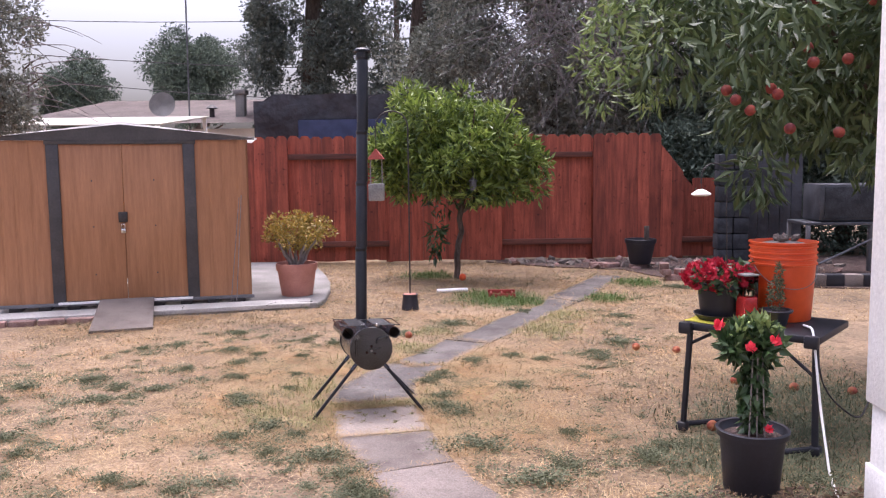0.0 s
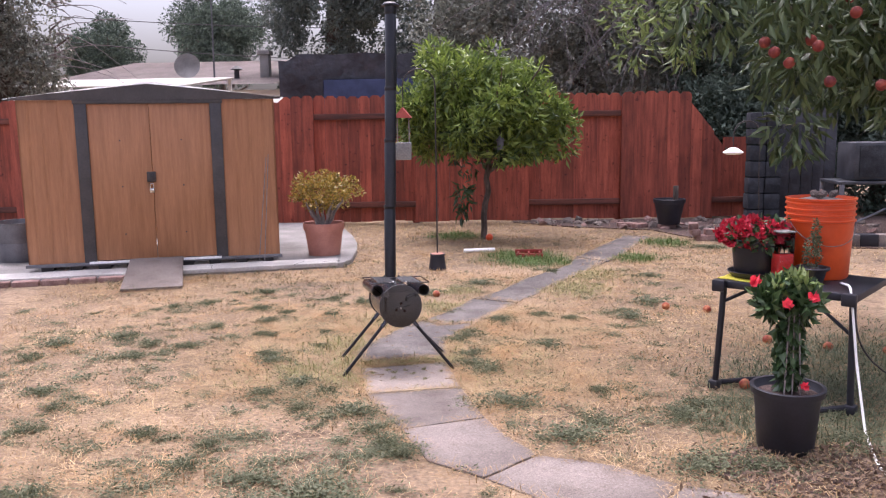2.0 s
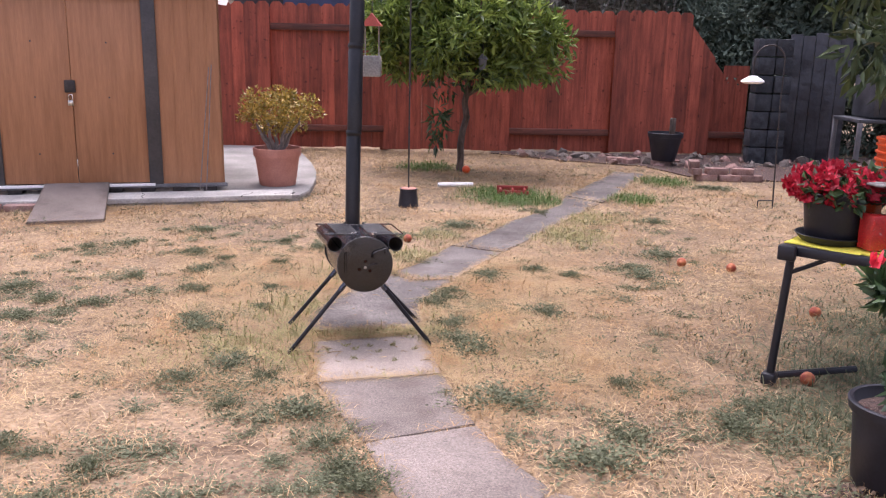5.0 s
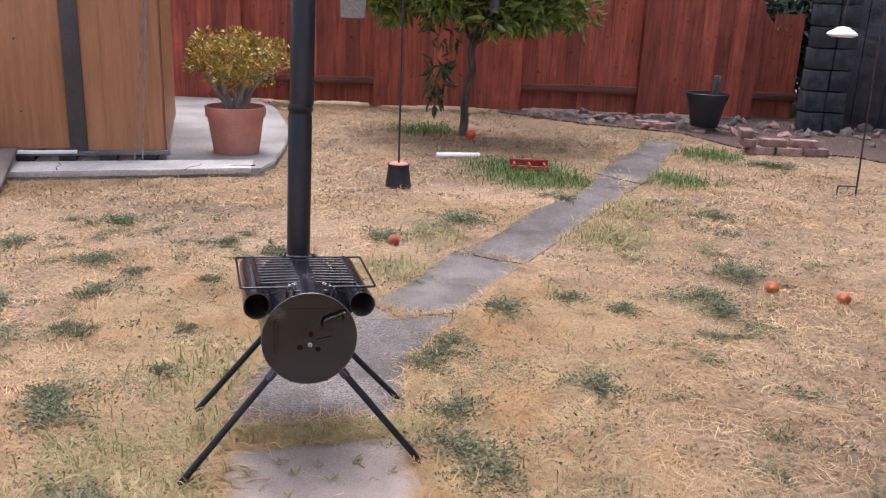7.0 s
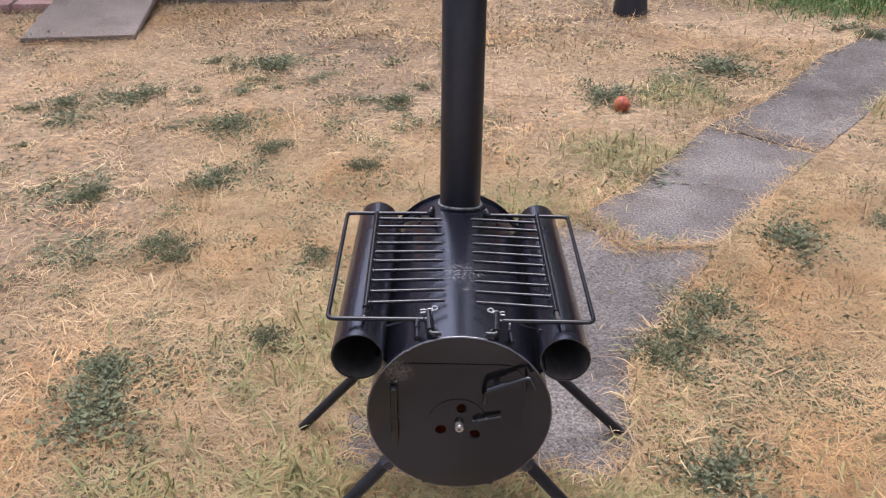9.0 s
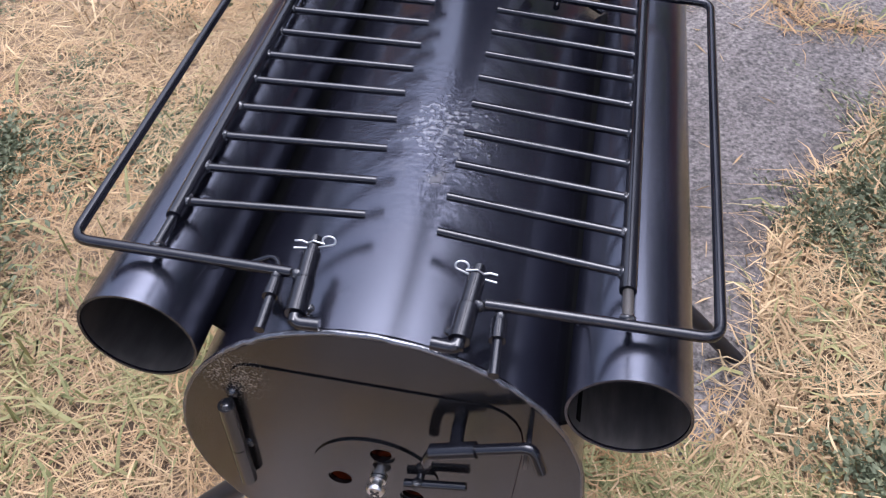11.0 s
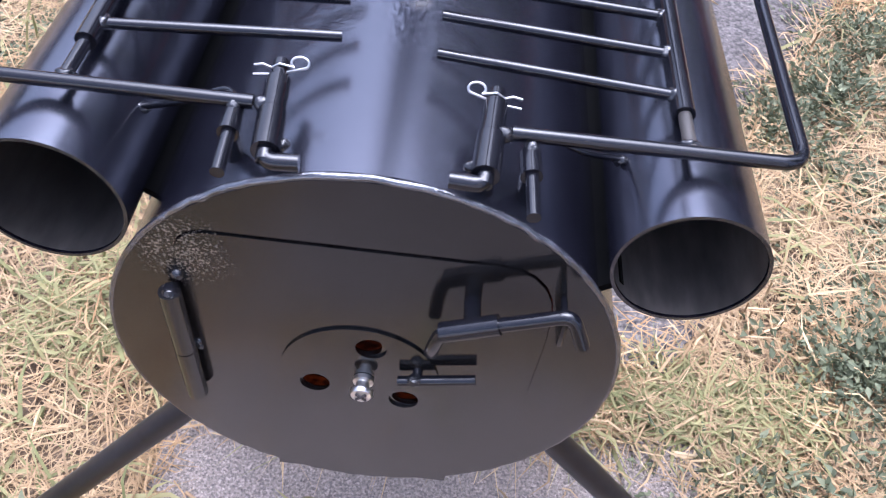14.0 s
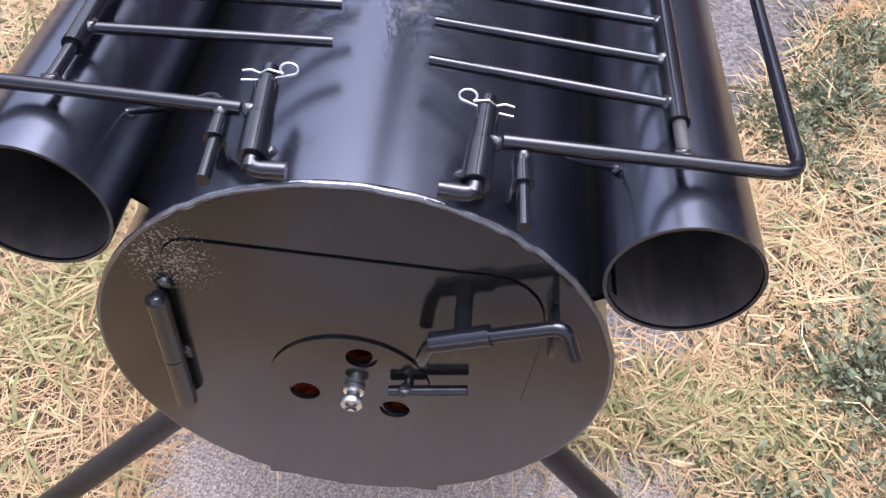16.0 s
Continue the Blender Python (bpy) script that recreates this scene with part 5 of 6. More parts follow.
for k in range(5):
    part("plank", box(-0.34 + 0.138 * k, -0.208 + 0.138 * k, 0, 0.02, 0.0, 1.42 + 0.02 * math.sin(k * 4), 0.004), TARP, screen)
part("rail", box(-0.35, 0.35, 0.021, 0.05, 1.1, 1.18, 0.004), TARP, screen)
for k, x in enumerate((3.5, 3.68, 3.86, 4.04, 4.22, 4.4, 4.58)):
    o = tagged(part("edging_block", box(-0.088, 0.088, -0.07, 0.07, 0, 0.13, 0.008), CONCRETE if k % 2 else POT), "grey edging block" if k % 2 else "black edging block", "block", "edging blocks by the bed")
    o["label"] = "pale grey concrete edging block on the soil" if k % 2 else "black painted edging block on the soil"
    o.matrix_world = pose(x, 8.45 + 0.02 * math.sin(k), 0.0, 0, 0, -3)

# ---- metal cabinet on a stand ----
CABINET = mat("dull_dark_steel", (0.03, 0.032, 0.038), (0.07, 0.074, 0.084), scale=7, rough=0.55, fine=60, fine_amt=0.25, bump=0.1)
cab = thing("smoker_cabinet", pose(4.25, 9.3, 0), "grey metal smoker box on an angle-iron stand", "smoker")
part("cabinet_body", box(-0.3, 0.36, -0.22, 0.25, 0.62, 1.02, 0.02), CABINET, cab)
part("door", box(-0.25, 0.31, -0.235, -0.222, 0.65, 0.99, 0.01), BLOCK, cab)
part("shelf", box(-0.45, 0.5, -0.28, 0.3, 0.58, 0.612, 0.004), CABINET, cab)
for x in (-0.43, 0.48):
    for y in (-0.26, 0.28):
        part("leg", box(x - 0.02, x + 0.02, y - 0.02, y + 0.02, 0, 0.58, 0.003), GREYMETAL, cab)
part("brace", tube([(-0.4, -0.27, 0.12), (0.44, -0.27, 0.52)], 0.012, 8), GREYMETAL, cab)
part("side_pipe", tube([(0.4, 0, 0.62), (0.4, 0, 0.95)], 0.03, 12), GREYMETAL, cab)

# ---- table with bucket and plants ----
TA = -37.0
table = thing("folding_stand", pose(1.585, 3.825, 0, 0, 0, TA), "black folding work stand with plastic top", "table")
part("tabletop", box(-0.35, 0.275, -0.24, 0.25, 0.495, 0.53, 0.008), POT, table)
for x in (-0.315, 0.245):
    for y in (-0.19,):
        leg = part("leg", tube([(x, y, 0.51), (x * 1.07, y * 1.1, 0.0)], 0.0145, 12), POT, table)
        part("foot", box(x * 1.07 - 0.025, x * 1.07 + 0.025, y * 1.1 - 0.03, y * 1.1 + 0.03, 0, 0.045, 0.01), POT, leg)
    reach = 0.36 if x < 0 else -0.28
    part("foot_bar", tube([(x * 1.06, -0.2, 0.03), (x * 1.06 + 0.626 * reach, -0.2 + 0.782 * reach, 0.03)], 0.013, 8), POT, table)
    part("clamp", box(x - 0.03, x + 0.03, -0.27, -0.235, 0.48, 0.535, 0.008), POT, table)
part("brace", tube([(-0.32, -0.19, 0.42), (-0.18, -0.19, 0.5)], 0.008, 8), POT, table)
part("brace", tube([(0.25, -0.19, 0.34), (0.05, -0.19, 0.5)], 0.008, 8), POT, table)
bm = slab([(1.19, 3.87), (1.34, 3.73), (1.52, 3.62), (1.6, 3.72), (1.5, 3.95), (1.33, 4.03)], 0.531, 0.535)
bmesh.ops.subdivide_edges(bm, edges=bm.edges[:], cuts=3)
for v in bm.verts:
    v.co.z += 0.006 * noise.noise(v.co * 14) + (-0.05 if v.co.y < 3.84 - 0.75 * (v.co.x - 1.2) else 0)
tagged(part("cloth", bm, YELLOW), "bright yellow cloth under pots on the stand", "cloth")

bucket = thing("bucket", pose(1.665, 3.93, 0.531), "orange plastic bucket with stacked rim rings", "bucket")
prof = [(0, 0.003), (0.128, 0.0), (0.132, 0.006), (0.146, 0.255)]
for k in range(4):
    z = 0.262 + 0.026 * k
    prof += [(0.147, z), (0.1545, z + 0.003), (0.1545, z + 0.009), (0.1475, z + 0.012)]
prof += [(0.149, 0.362), (0.156, 0.364), (0.156, 0.37), (0.147, 0.371), (0.144, 0.36), (0.143, 0.3), (0, 0.3)]
part("bucket_body", lathe(prof, 48), ORANGE, bucket)
part("bail_handle", tube([(0.15 * math.cos(a), -0.155 * abs(math.sin(a)) - 0.004, 0.3 - 0.14 * abs(math.sin(a)) ** 0.8) for a in np.linspace(0.02, math.pi - 0.02, 20)], 0.0018, 6), GREYMETAL, bucket)
part("fill", lathe([(0, 0.375), (0.05, 0.37), (0.1, 0.36), (0.142, 0.345), (0.142, 0.33), (0, 0.33)], 24), SLABC, bucket, "pale rubble filling the bucket")
for k in range(9):
    a = k * 2.4
    o = part("stone", STONES[k % 6], None, bucket)
    o.matrix_basis = pose(0.015 * k * math.cos(a) * 0.6, 0.015 * k * math.sin(a) * 0.6, 0.385, 30 * k, 0, 50 * k) @ Matrix.Diagonal((0.045, 0.035, 0.04, 1))


def petals(name, spots, r, n, material, parent, width=0.6):
    at, way = [], []
    for p in spots:
        for k in range(n):
            a = 2 * math.pi * k / n
            at.append(p)
            way.append((math.cos(a), math.sin(a) * 0.6 - 0.5, math.sin(a) * 0.8 + 0.3))
    return part(name, leaf_mesh(name, np.array(at), np.array(way), r, r * width, 0.1), material, parent)


fp = pot("flower_pot", pose(1.37, 3.9, 0.55), 0.092, 0.11, 0.165, 0.03, POT, "red petunias in a black plastic pot")
part("saucer", lathe([(0, -0.014), (0.105, -0.014), (0.128, 0.012), (0.124, 0.014), (0.103, -0.006), (0, -0.006)], 36), POT, fp)
crown("foliage", clumps_in(0.0, 0, 0.19, 0.15, 0.13, 0.05, 22, 0.05), 30, 0.04, 0.02, VINELEAF, fp)
sp = [(d[0] * 0.168 - 0.012, d[1] * 0.155, 0.185 + d[2] * 0.075) for d in in_ball(190, 0.7)]
petals("blossom", sp, 0.028, 6, REDPETAL, fp, 0.8)

hp = pot("herb_pot", pose(1.57, 3.74, 0.531), 0.045, 0.06, 0.075, 0.015, POT, "small herb seedling in a black pot")
crown("foliage", [(0, 0, 0.12, 0.04, 0.04, 0.05), (0.0, 0, 0.17, 0.035, 0.035, 0.05), (0.01, 0, 0.23, 0.014, 0.014, 0.06)], 190, 0.016, 0.008, GREEN, hp)
GLASS = bpy.data.materials.new("clear_plastic")
GLASS.use_nodes = True
GLASS.node_tree.nodes["Principled BSDF"].inputs["Transmission Weight"].default_value = 1.0
GLASS.node_tree.nodes["Principled BSDF"].inputs["Roughness"].default_value = 0.08
GLASS.node_tree.nodes["Principled BSDF"].inputs["IOR"].default_value = 1.15
REDWATER = mat("red_syrup", (0.6, 0.03, 0.03), (0.7, 0.06, 0.05), rough=0.15, bump=0)
feeder = thing("nectar_bottle", pose(1.445, 3.76, 0.537, 0, 0, 12), "clear square bottle of red nectar on the stand", "bottle")
part("liquid", box(-0.034, 0.034, -0.034, 0.034, 0.004, 0.125, 0.006), REDWATER, feeder)
g_ = part("bottle", box(-0.037, 0.037, -0.037, 0.037, 0.001, 0.225, 0.008), GLASS, feeder)
part("base_cap", box(-0.037, 0.037, -0.037, 0.037, 0.222, 0.23, 0.003), SLABC, feeder)

vine = pot("flowering_vine", pose(1.265, 3.11, 0), 0.1, 0.122, 0.255, 0.03, POT, "pink-flowered climbing vine in a black nursery pot")
crown("leaf_column", [(0.012 * math.sin(2 * k), 0.008 * math.cos(3 * k), 0.28 + 0.034 * k, 0.034 + 0.003 * k, 0.036, 0.035) for k in range(11)], 55, 0.045, 0.029, VINELEAF, vine, droop=1.1, shell=0.5)
crown("leaf_head", clumps_in(-0.015, 0, 0.592, 0.1, 0.085, 0.05, 20, 0.035), 26, 0.06, 0.028, VINELEAF, vine, droop=-0.3)
crown("young_tips", clumps_in(-0.01, 0, 0.645, 0.085, 0.07, 0.03, 7, 0.025), 14, 0.045, 0.02, PALELEAF, vine, droop=-0.6)
for k in range(3):
    part("cane", tube([(0.03 * (k - 1), -0.05, 0.22), (0.015 * (k - 1), -0.03, 0.62)], 0.003, 6), TWIG, vine)
petals("blossom", [(-0.045, -0.1, 0.585), (0.035, -0.11, 0.62), (-0.15, -0.04, 0.665), (0.028, -0.09, 0.275)], 0.028, 7, PINKPETAL, vine, 1.25)

cord = tube(bend([(1.69, 3.72, 0.535), (1.65, 3.52, 0.56), (1.645, 3.47, 0.45), (1.65, 3.42, 0.25), (1.63, 3.26, 0.012), (1.54, 2.95, 0.01), (1.48, 2.4, 0.01), (1.3, 1.0, 0.01)], 0.05), 0.0052, 8)
tagged(part("extension_cord", cord, WHITE), "white extension cord hanging from the stand", "cord")
loop = tube(bend([(1.72, 3.62, 0.5), (1.71, 3.6, 0.36), (1.75, 3.58, 0.24), (1.9, 3.6, 0.12), (2.05, 3.8, 0.2), (2.2, 3.9, 0.3)], 0.08), 0.004, 6)
tagged(part("black_cord", loop, IRON), "thin black cord looping under the stand", "cord")

core = thing("core_block", pose(1.375, 2.4, 0.0, 0, 0, -28), "small grey concrete block with round cores", "block")
bm = plate([(-0.075, 0.0), (0.075, 0.0), (0.075, 0.1), (-0.075, 0.1)], [disc_pts(-0.036, 0.05, 0.021, 24), disc_pts(0.036, 0.05, 0.021, 24)], 0, 0.06)
bmesh.ops.transform(bm, matrix=pose(0, 0, 0.004, 64, 0, 0) @ pose(0, -0.06, 0), verts=bm.verts)
part("block", bm, CONCRETE, core, smooth=False)
plug = thing("cord_connector", pose(1.36, 2.515, 0.022, 0, 0, -35), "red and white plug connector on the cord", "plug")
part("socket", tube([(-0.05, 0, 0), (0.0, 0, 0)], 0.019, 16), REDWATER, plug, "red plastic socket")
part("collar", tube([(0.0, 0, 0), (0.03, 0, 0)], 0.021, 16), IRON, plug)
part("plug_body", tube([(0.03, 0, 0), (0.075, 0, 0)], 0.018, 16), REDWATER, plug)
part("tip", lathe([(0, -0.072), (0.011, -0.069), (0.016, -0.06), (0.0165, -0.05), (0, -0.05)], 16, axis="X"), WHITE, plug, "white rounded tip")

# ---- hanging feeders ----
wt = thing("feeder_pole", pose(-0.35, 7.24, 0), "black iron pole feeder set in a concrete-filled pot", "bird feeder")
part("weight_pot", lathe([(0, 0), (0.075, 0), (0.078, 0.004), (0.062, 0.13), (0.068, 0.132), (0.068, 0.14), (0.058, 0.14)], 24), POT, wt)
part("concrete_fill", lathe([(0, 0.146), (0.05, 0.144), (0.06, 0.136), (0, 0.13)], 20), TERRA, wt, "pinkish concrete filling")
arc = [(-0.14 + 0.14 * math.cos(a), 0, 1.6 + 0.14 * math.sin(a)) for a in np.linspace(0, math.pi, 12)]
part("pole", tube([(0, 0, 0.13), (0, 0, 0.8)] + arc + [(-0.28, 0, 1.52)], 0.006, 8), IRON, wt)
well = thing("hanging_planter", pose(-0.63, 7.24, 0.965), "small wishing-well bird feeder with red roof", "bird feeder")
part("basket", box(-0.065, 0.065, -0.06, 0.06, 0, 0.15, 0.008), SLABC, well, "pale woven basket body")
for x in (-0.05, 0.05):
    part("upright", tube([(x, 0, 0.15), (x, 0, 0.37)], 0.005, 6), TWIG, well)
bm = plate([(-0.075, 0.36), (0.075, 0.36), (0.0, 0.45)], [], -0.06, 0.06)
part("roof", bm, mat("red_roof_paint", (0.3, 0.05, 0.04), (0.42, 0.09, 0.07), rough=0.6), well, "faded red peaked roof", smooth=False)
part("hanger", tube([(0, 0, 0.45), (0, 0, 0.56)], 0.003, 6), IRON, well)
hk = thing("shepherd_hook", pose(2.5, 7.57, 0), "thin black shepherd hook pole in the lawn", "hook")
arc = [(-0.115 + 0.115 * math.cos(a), 0, 1.14 + 0.12 * math.sin(a)) for a in np.linspace(0, math.pi, 12)]
part("pole", tube([(0.03, 0, 0), (0.0, 0, 0.8)] + arc + [(-0.235, 0, 1.08)], 0.006, 8), IRON, hk)
part("step", tube(bend([(0.03, 0, 0.06), (-0.09, 0, 0.06), (-0.09, 0, 0.0)], 0.01), 0.005, 6), IRON, hk)
capd = thing("bird_feeder", pose(2.27, 7.57, 0.985), "white plastic feeder dish hanging on the hook", "feeder")
part("dish", lathe([(0, 0.045), (0.03, 0.04), (0.085, 0.006), (0.088, -0.004), (0.06, -0.018), (0, -0.02)], 28), WHITE, capd)
part("hanger", tube([(0, 0, 0.04), (0, 0, 0.11)], 0.003, 6), IRON, capd)
lan = thing("lantern", pose(0.22, 8.75, 1.0), "small grey metal lantern hanging in the citrus tree", "lantern")
part("lantern_body", lathe([(0, 0), (0.035, 0), (0.038, 0.09), (0.05, 0.095), (0.012, 0.14), (0, 0.145)], 16), GREYMETAL, lan)
part("hook_wire", tube([(0, 0, 0.14), (0.0, 0, 0.35)], 0.003, 6), IRON, lan)

# ---- small things on the lawn ----
g2 = np.random.default_rng(21)
n = 6500
lx, ly = g2.uniform(0.75, 1.75, n), g2.uniform(1.7, 3.1, n)
keep = g2.uniform(size=n) < np.clip((lx - 0.6) * 1.1 - np.abs(ly - 2.5) * 0.35, 0, 1)
lp = np.stack([lx, ly, g2.uniform(0.004, 0.03, n)], 1)[keep]
lw = g2.normal(size=(len(lp), 3)) * np.array([1, 1, 0.3])
tagged(part("leaf_litter", leaf_mesh("leaf_litter", lp, lw, 0.03, 0.012, 0.2), leaf_mat("dead_leaf", (0.09, 0.055, 0.036), (0.27, 0.19, 0.125), 0.8, 0.05)), "dead brown leaves scattered by the house", "leaves", kind="stuff")
tagged(part("litter_soil", slab([(0.85, 2.95), (1.2, 3.15), (1.64, 3.0), (1.64, 1.5), (1.1, 1.6), (1.35, 2.45), (1.05, 2.72)], -0.03, 0.003), MULCH), "dark crumbly soil beside the house", "soil", kind="structure")
for x, y in ((-0.28, 6.03), (1.31, 5.6), (1.33, 3.86), (1.98, 4.55), (1.7, 4.7), (1.56, 5.5), (2.26, 4.46)):
    bm = bmesh.new()
    bmesh.ops.create_uvsphere(bm, u_segments=20, v_segments=12, radius=0.027)
    for v in bm.verts:
        a = math.atan2(v.co.y, v.co.x)
        v.co *= 1 - 0.13 * math.exp(-(a / 0.22) ** 2) * (1 - (v.co.z / 0.03) ** 2)
        v.co.z -= 0.004 * math.exp(-(v.co.x ** 2 + v.co.y ** 2) / 0.00006) * (1 if v.co.z > 0 else -1)
    o = tagged(part("fallen_peach", bm, FALLEN), "ripe fallen peach lying in the grass", "peach", "fallen peaches")
    o.matrix_world = pose(x, y, 0.022, 20 * x, 40, 50 * y)
for x, y, z in ((1.36, 3.75, 1.54), (1.54, 3.7, 1.56), (1.83, 3.7, 1.38), (1.68, 3.65, 1.7), (1.86, 3.7, 1.72), (1.33, 3.8, 1.59), (1.43, 3.75, 1.49), (1.56, 3.85, 1.6), (1.92, 3.6, 1.97), (1.66, 3.6, 1.98), (1.6, 3.7, 1.4), (1.75, 3.9, 1.8)):
    bm = bmesh.new()
    bmesh.ops.create_uvsphere(bm, u_segments=20, v_segments=12, radius=0.027)
    for v in bm.verts:
        a = math.atan2(v.co.y, v.co.x)
        v.co *= 1 - 0.13 * math.exp(-(a / 0.22) ** 2) * (1 - (v.co.z / 0.03) ** 2)
        v.co.z -= 0.004 * math.exp(-(v.co.x ** 2 + v.co.y ** 2) / 0.00006) * (1 if v.co.z > 0 else -1)
    o = part("peach", bm, PEACH, peach)
    o.location = Vector((x + 0.09, y + 0.26, z + 0.03)) - Vector((2.9, 5.2, 0))
    o.rotation_euler = (0.5 * x, 0.7 * y, 9 * z)
tagged(part("white_stick", tube([(-0.15, 8.2, 0.02), (0.155, 8.27, 0.02)], 0.02, 8), WHITE), "short white plastic pipe lying on the grass", "pipe")
red = thing("red_planter", pose(0.48, 7.86, 0), "small red plastic trough in green grass", "trough")
RED = mat("red_plastic", (0.22, 0.018, 0.014), (0.3, 0.03, 0.02), rough=0.5)
part("front_rail", box(-0.13, 0.13, -0.06, -0.045, 0.01, 0.05, 0.004), RED, red)
part("back_rail", box(-0.13, 0.13, 0.045, 0.06, 0.03, 0.075, 0.004), RED, red)
part("base", box(-0.12, 0.12, -0.044, 0.044, 0.01, 0.02, 0.003), RED, red)
for k in range(3):
    part("spike", box(-0.1 + 0.1 * k - 0.008, -0.1 + 0.1 * k + 0.008, -0.055, 0.055, 0.02, 0.06, 0.003), RED, red)
bm = bmesh.new()
bmesh.ops.create_uvsphere(bm, u_segments=14, v_segments=8, radius=0.04)
o = tagged(part("fallen_orange", bm, ORANGE), "bright orange fruit under the citrus tree", "orange")
o.matrix_world = pose(0.1, 9.1, 0.035)
tub = thing("metal_tub", pose(-4.35, 7.6, 0.045), "galvanised metal tub beside the shed", "tub")
part("tub_body", lathe([(0, 0.01), (0.2, 0.0), (0.23, 0.16), (0.225, 0.18), (0.235, 0.2), (0.24, 0.36), (0.25, 0.37), (0.235, 0.37), (0.2, 0.05), (0, 0.05)], 32), GREYMETAL, tub)

# ---- beyond the fence ----
far = thing("neighbour_house", pose(-8.4, 22, 0), "low house with tan shingle roof beyond the fence", "house")
part("wall", box(-4.5, 3.3, 1.0, 9.0, 0, 2.3), WHITE, far)
bm = bmesh.new()
vs = [bm.verts.new(p) for p in ((-4.2, 0.2, 2.42), (3.6, 0.2, 2.42), (2.4, 4.5, 3.35), (-2.8, 4.5, 3.35))]
bm.faces.new(vs)
bm.faces.new([vs[1], bm.verts.new((3.6, 9.2, 2.42)), vs[2]])
bmesh.ops.solidify(bm, geom=bm.faces[:], thickness=0.12)
part("roof", bm, ROOF, far, smooth=False)
vent = part("chimney", box(2.15, 2.4, 1.2, 1.5, 2.6, 3.25, 0.02), SLABC, far, "pale metal chimney flue")
part("cowl", box(2.1, 2.45, 1.15, 1.55, 3.25, 3.38, 0.02), SLABC, vent)
rv = part("roof_vent", lathe([(0.07, 2.55), (0.07, 2.85), (0.17, 2.87), (0.05, 2.96), (0, 2.97)], 16, at=(1.5, 1.2, 0)), IRON, far)
dish = part("satellite_dish", lathe([(0, 0.0), (0.2, 0.02), (0.34, 0.08), (0.35, 0.085), (0.2, 0.035), (0, 0.015)], 28), SLABC, far, "grey satellite dish")
dish.matrix_basis = pose(0.2, 1.0, 2.95, 75, 0, 10)
part("dish_mast", tube([(0.2, 1.1, 2.5), (0.2, 1.1, 2.9)], 0.03, 8), GREYMETAL, far)
mast = tagged(part("antenna_mast", tube([(-7.35, 22.6, 0), (-7.3, 22.6, 8.5)], 0.022, 8), GREYMETAL), "tall thin grey radio mast above the roof", "mast")
car = thing("carport", pose(-8.0, 16.5, 0), "cream corrugated metal carport roof", "carport")
bm = box(0, 0.195, 0, 3.2, 2.1, 2.13, 0.008)
for v in bm.verts:
    v.co.z += 0.1 * v.co.y
sheet = part("roof_sheet", bm, CREAM, car)
sheet.location = (-1.9, 0, 0)
for k in range(1, 20):
    part("roof_sheet", sheet.data, None, car).location = (-1.9 + 0.2 * k, 0, 0)
for x in (-1.85, 2.0):
    for y in (0.05, 3.1):
        part("post", box(x - 0.04, x + 0.04, y, y + 0.08, 0, 2.1 + 0.1 * y), WHITE, car)
tp = thing("covered_trailer", pose(-2.0, 13.6, 0), "tall load covered by a black tarpaulin", "trailer")
bm = bmesh.new()
box(-1.15, 1.35, -0.6, 1.6, 0, 2.36, 0.0, bm)
bmesh.ops.subdivide_edges(bm, edges=bm.edges[:], cuts=14, use_grid_fill=True)
for v in bm.verts:
    v.co += Vector((noise.noise(v.co * 1.7), noise.noise(v.co * 1.7 + Vector((9, 0, 0))), 0.6 * noise.noise(v.co * 2.1 + Vector((0, 9, 0))))) * 0.07
    if v.co.z > 2.1 and v.co.x < -1.0:
        v.co.z -= 0.1
part("tarpaulin", bm, TARP, tp)
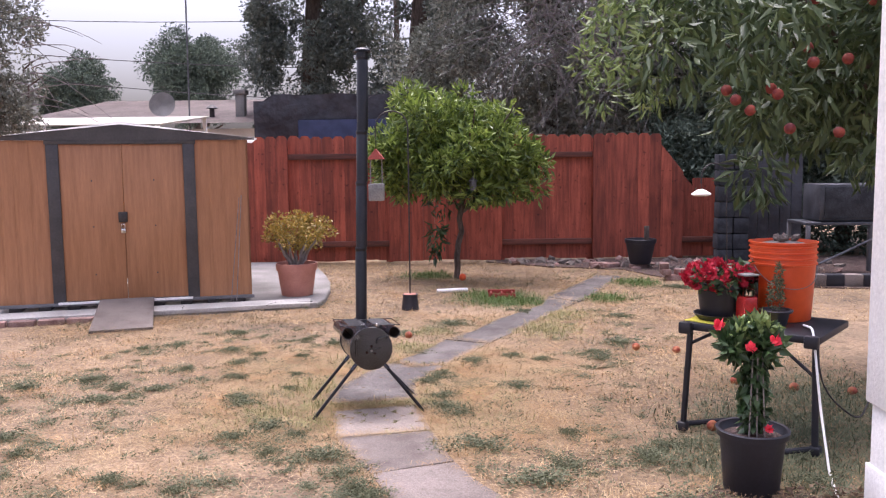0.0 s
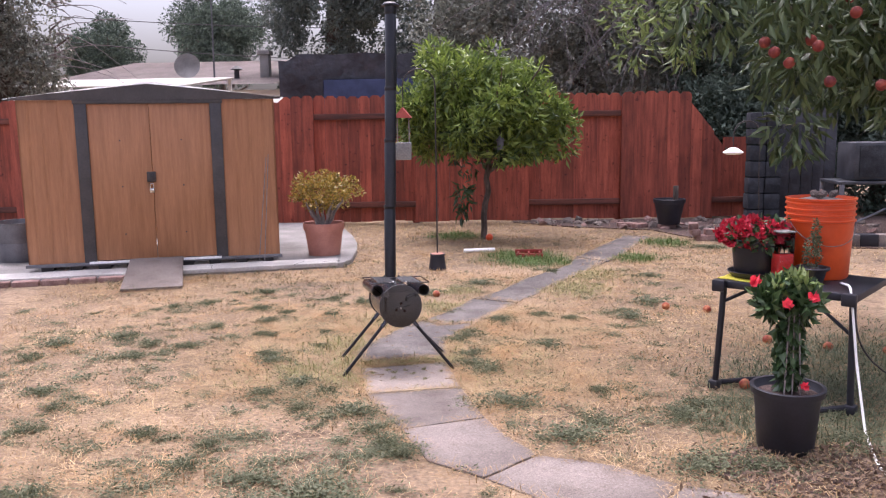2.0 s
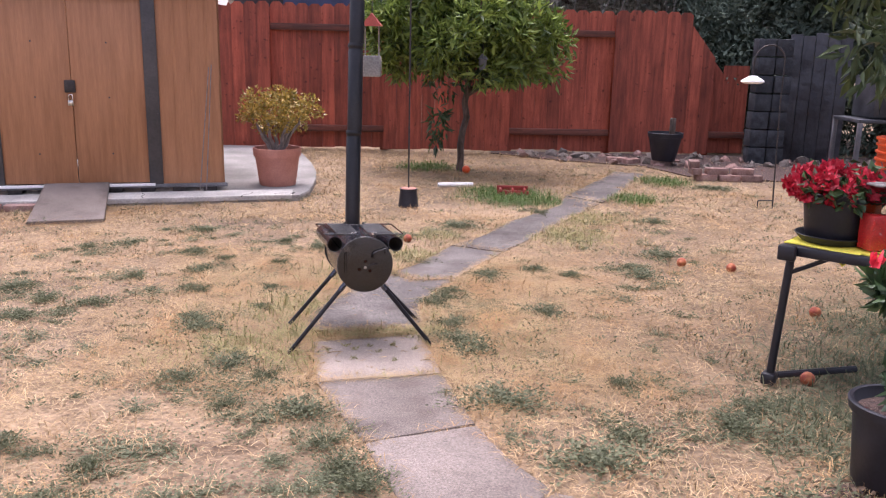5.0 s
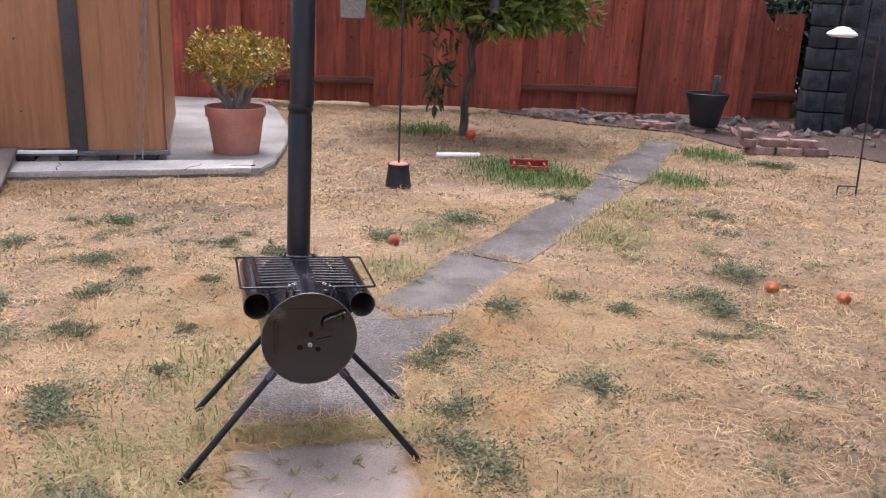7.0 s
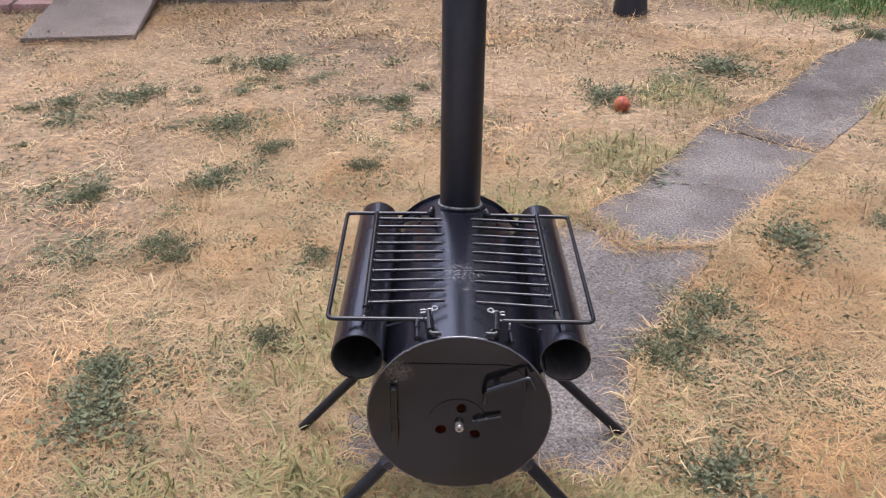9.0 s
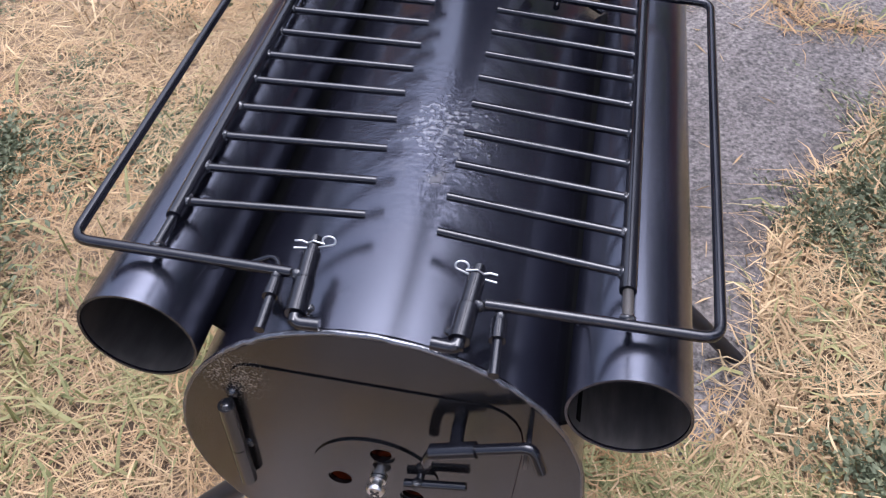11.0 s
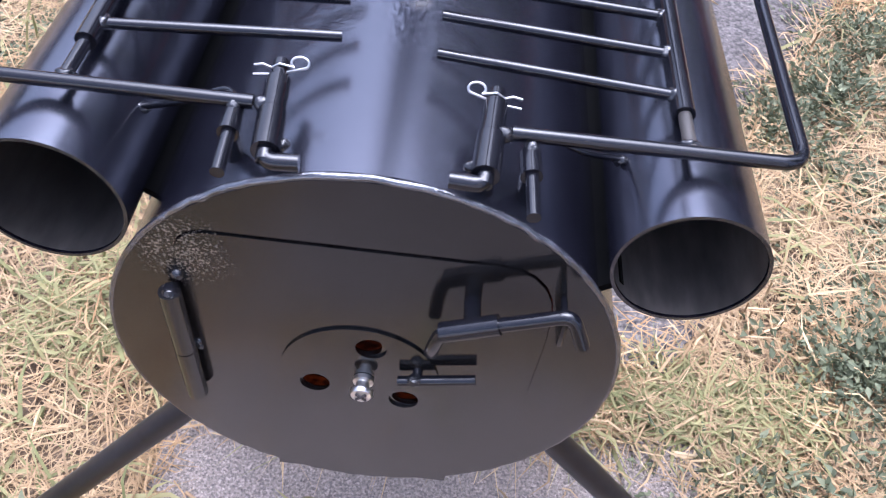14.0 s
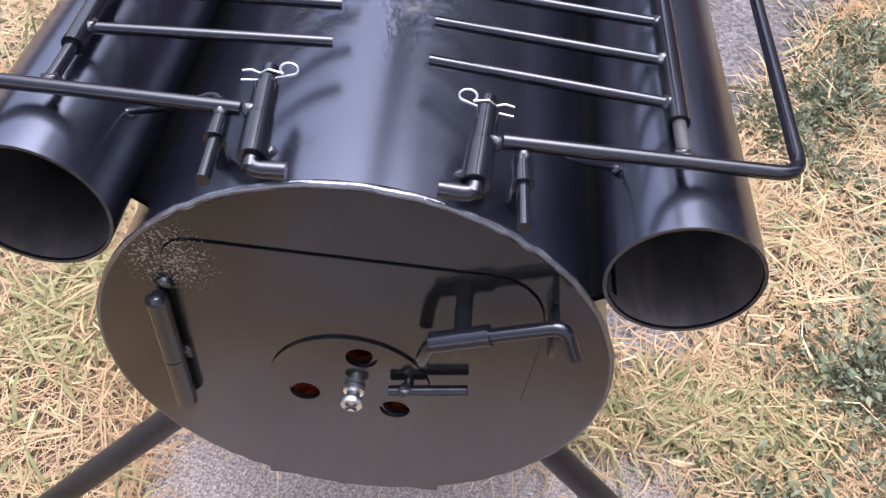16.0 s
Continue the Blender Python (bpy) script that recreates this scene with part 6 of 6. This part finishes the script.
part("blue_body", box(-0.45, 1.3, -0.685, -0.66, 0.4, 1.98, 0.02), mat("dark_blue_paint", (0.012, 0.02, 0.06), (0.03, 0.04, 0.1), rough=0.5), tp)
for k, (za, zb, y) in enumerate(((8.2, 7.4, 30), (6.9, 6.4, 30), (6.0, 4.6, 30), (5.3, 3.4, 28))):
    pts = [(-22 + 2.19 * i, 30 + 0.0 * y, za + (zb - za) * i / 9 - 0.25 * math.sin(math.pi * i / 9)) for i in range(10)]
    tagged(part("overhead_wire", tube(pts, 0.014, 5), IRON), "thin dark overhead utility wire against the sky", "wire", "overhead wires")
for x, h in ((-22.0, 8.8), (-2.3, 7.8)):
    up = thing("utility_pole", pose(x, 30.2 if x < -10 else 29.8, 0), "weathered wooden utility pole carrying wires", "pole", "utility poles")
    part("shaft", tube([(0, 0, -0.1), (0, 0, h)], 0.13, 10, r_end=0.09), BARK, up)
    part("crossarm", box(-0.06, 0.06, -0.8, 0.8, h - 0.5, h - 0.38, 0.01), BARK, up)
# bare twigs over the thicket
dead = thing("dead_branch", pose(0, 0, 0), "tangle of bare grey twigs over the fence", "branch")
for k in range(150):
    a = Vector((0.9 + 2.3 * rng.random(), 12.1 + 0.35 * rng.random(), 2.7 + 1.3 * rng.random()))
    pts = [a]
    d = Vector((rng.uniform(-1.0, 0.7), -0.1, rng.uniform(-0.2, 0.7)))
    for i in range(12):
        d += Vector((rng.normal(0, 0.13), rng.normal(0, 0.05), -0.13 + rng.normal(0, 0.1)))
        pts.append(pts[-1] + d * 0.12)
    part("twig", tube(pts, 0.0085, 5, r_end=0.0025), TWIG, dead)
for k in range(14):
    a = Vector((-6.9 + 0.3 * rng.random(), 13.0, 2.2 + 1.4 * rng.random()))
    pts = [a]
    d = Vector((rng.uniform(0.5, 1.0), 0, rng.uniform(-0.1, 0.4)))
    for i in range(7):
        d += Vector((rng.normal(0, 0.08), 0, -0.09 + rng.normal(0, 0.08)))
        pts.append(pts[-1] + d * 0.2)
    if k == 0:
        dead = thing("dead_branch", pose(0, 0, 0), "bare thin branches of the bushy tree", "branch")
    part("twig", tube(pts, 0.01, 5, r_end=0.003), TWIG, dead)
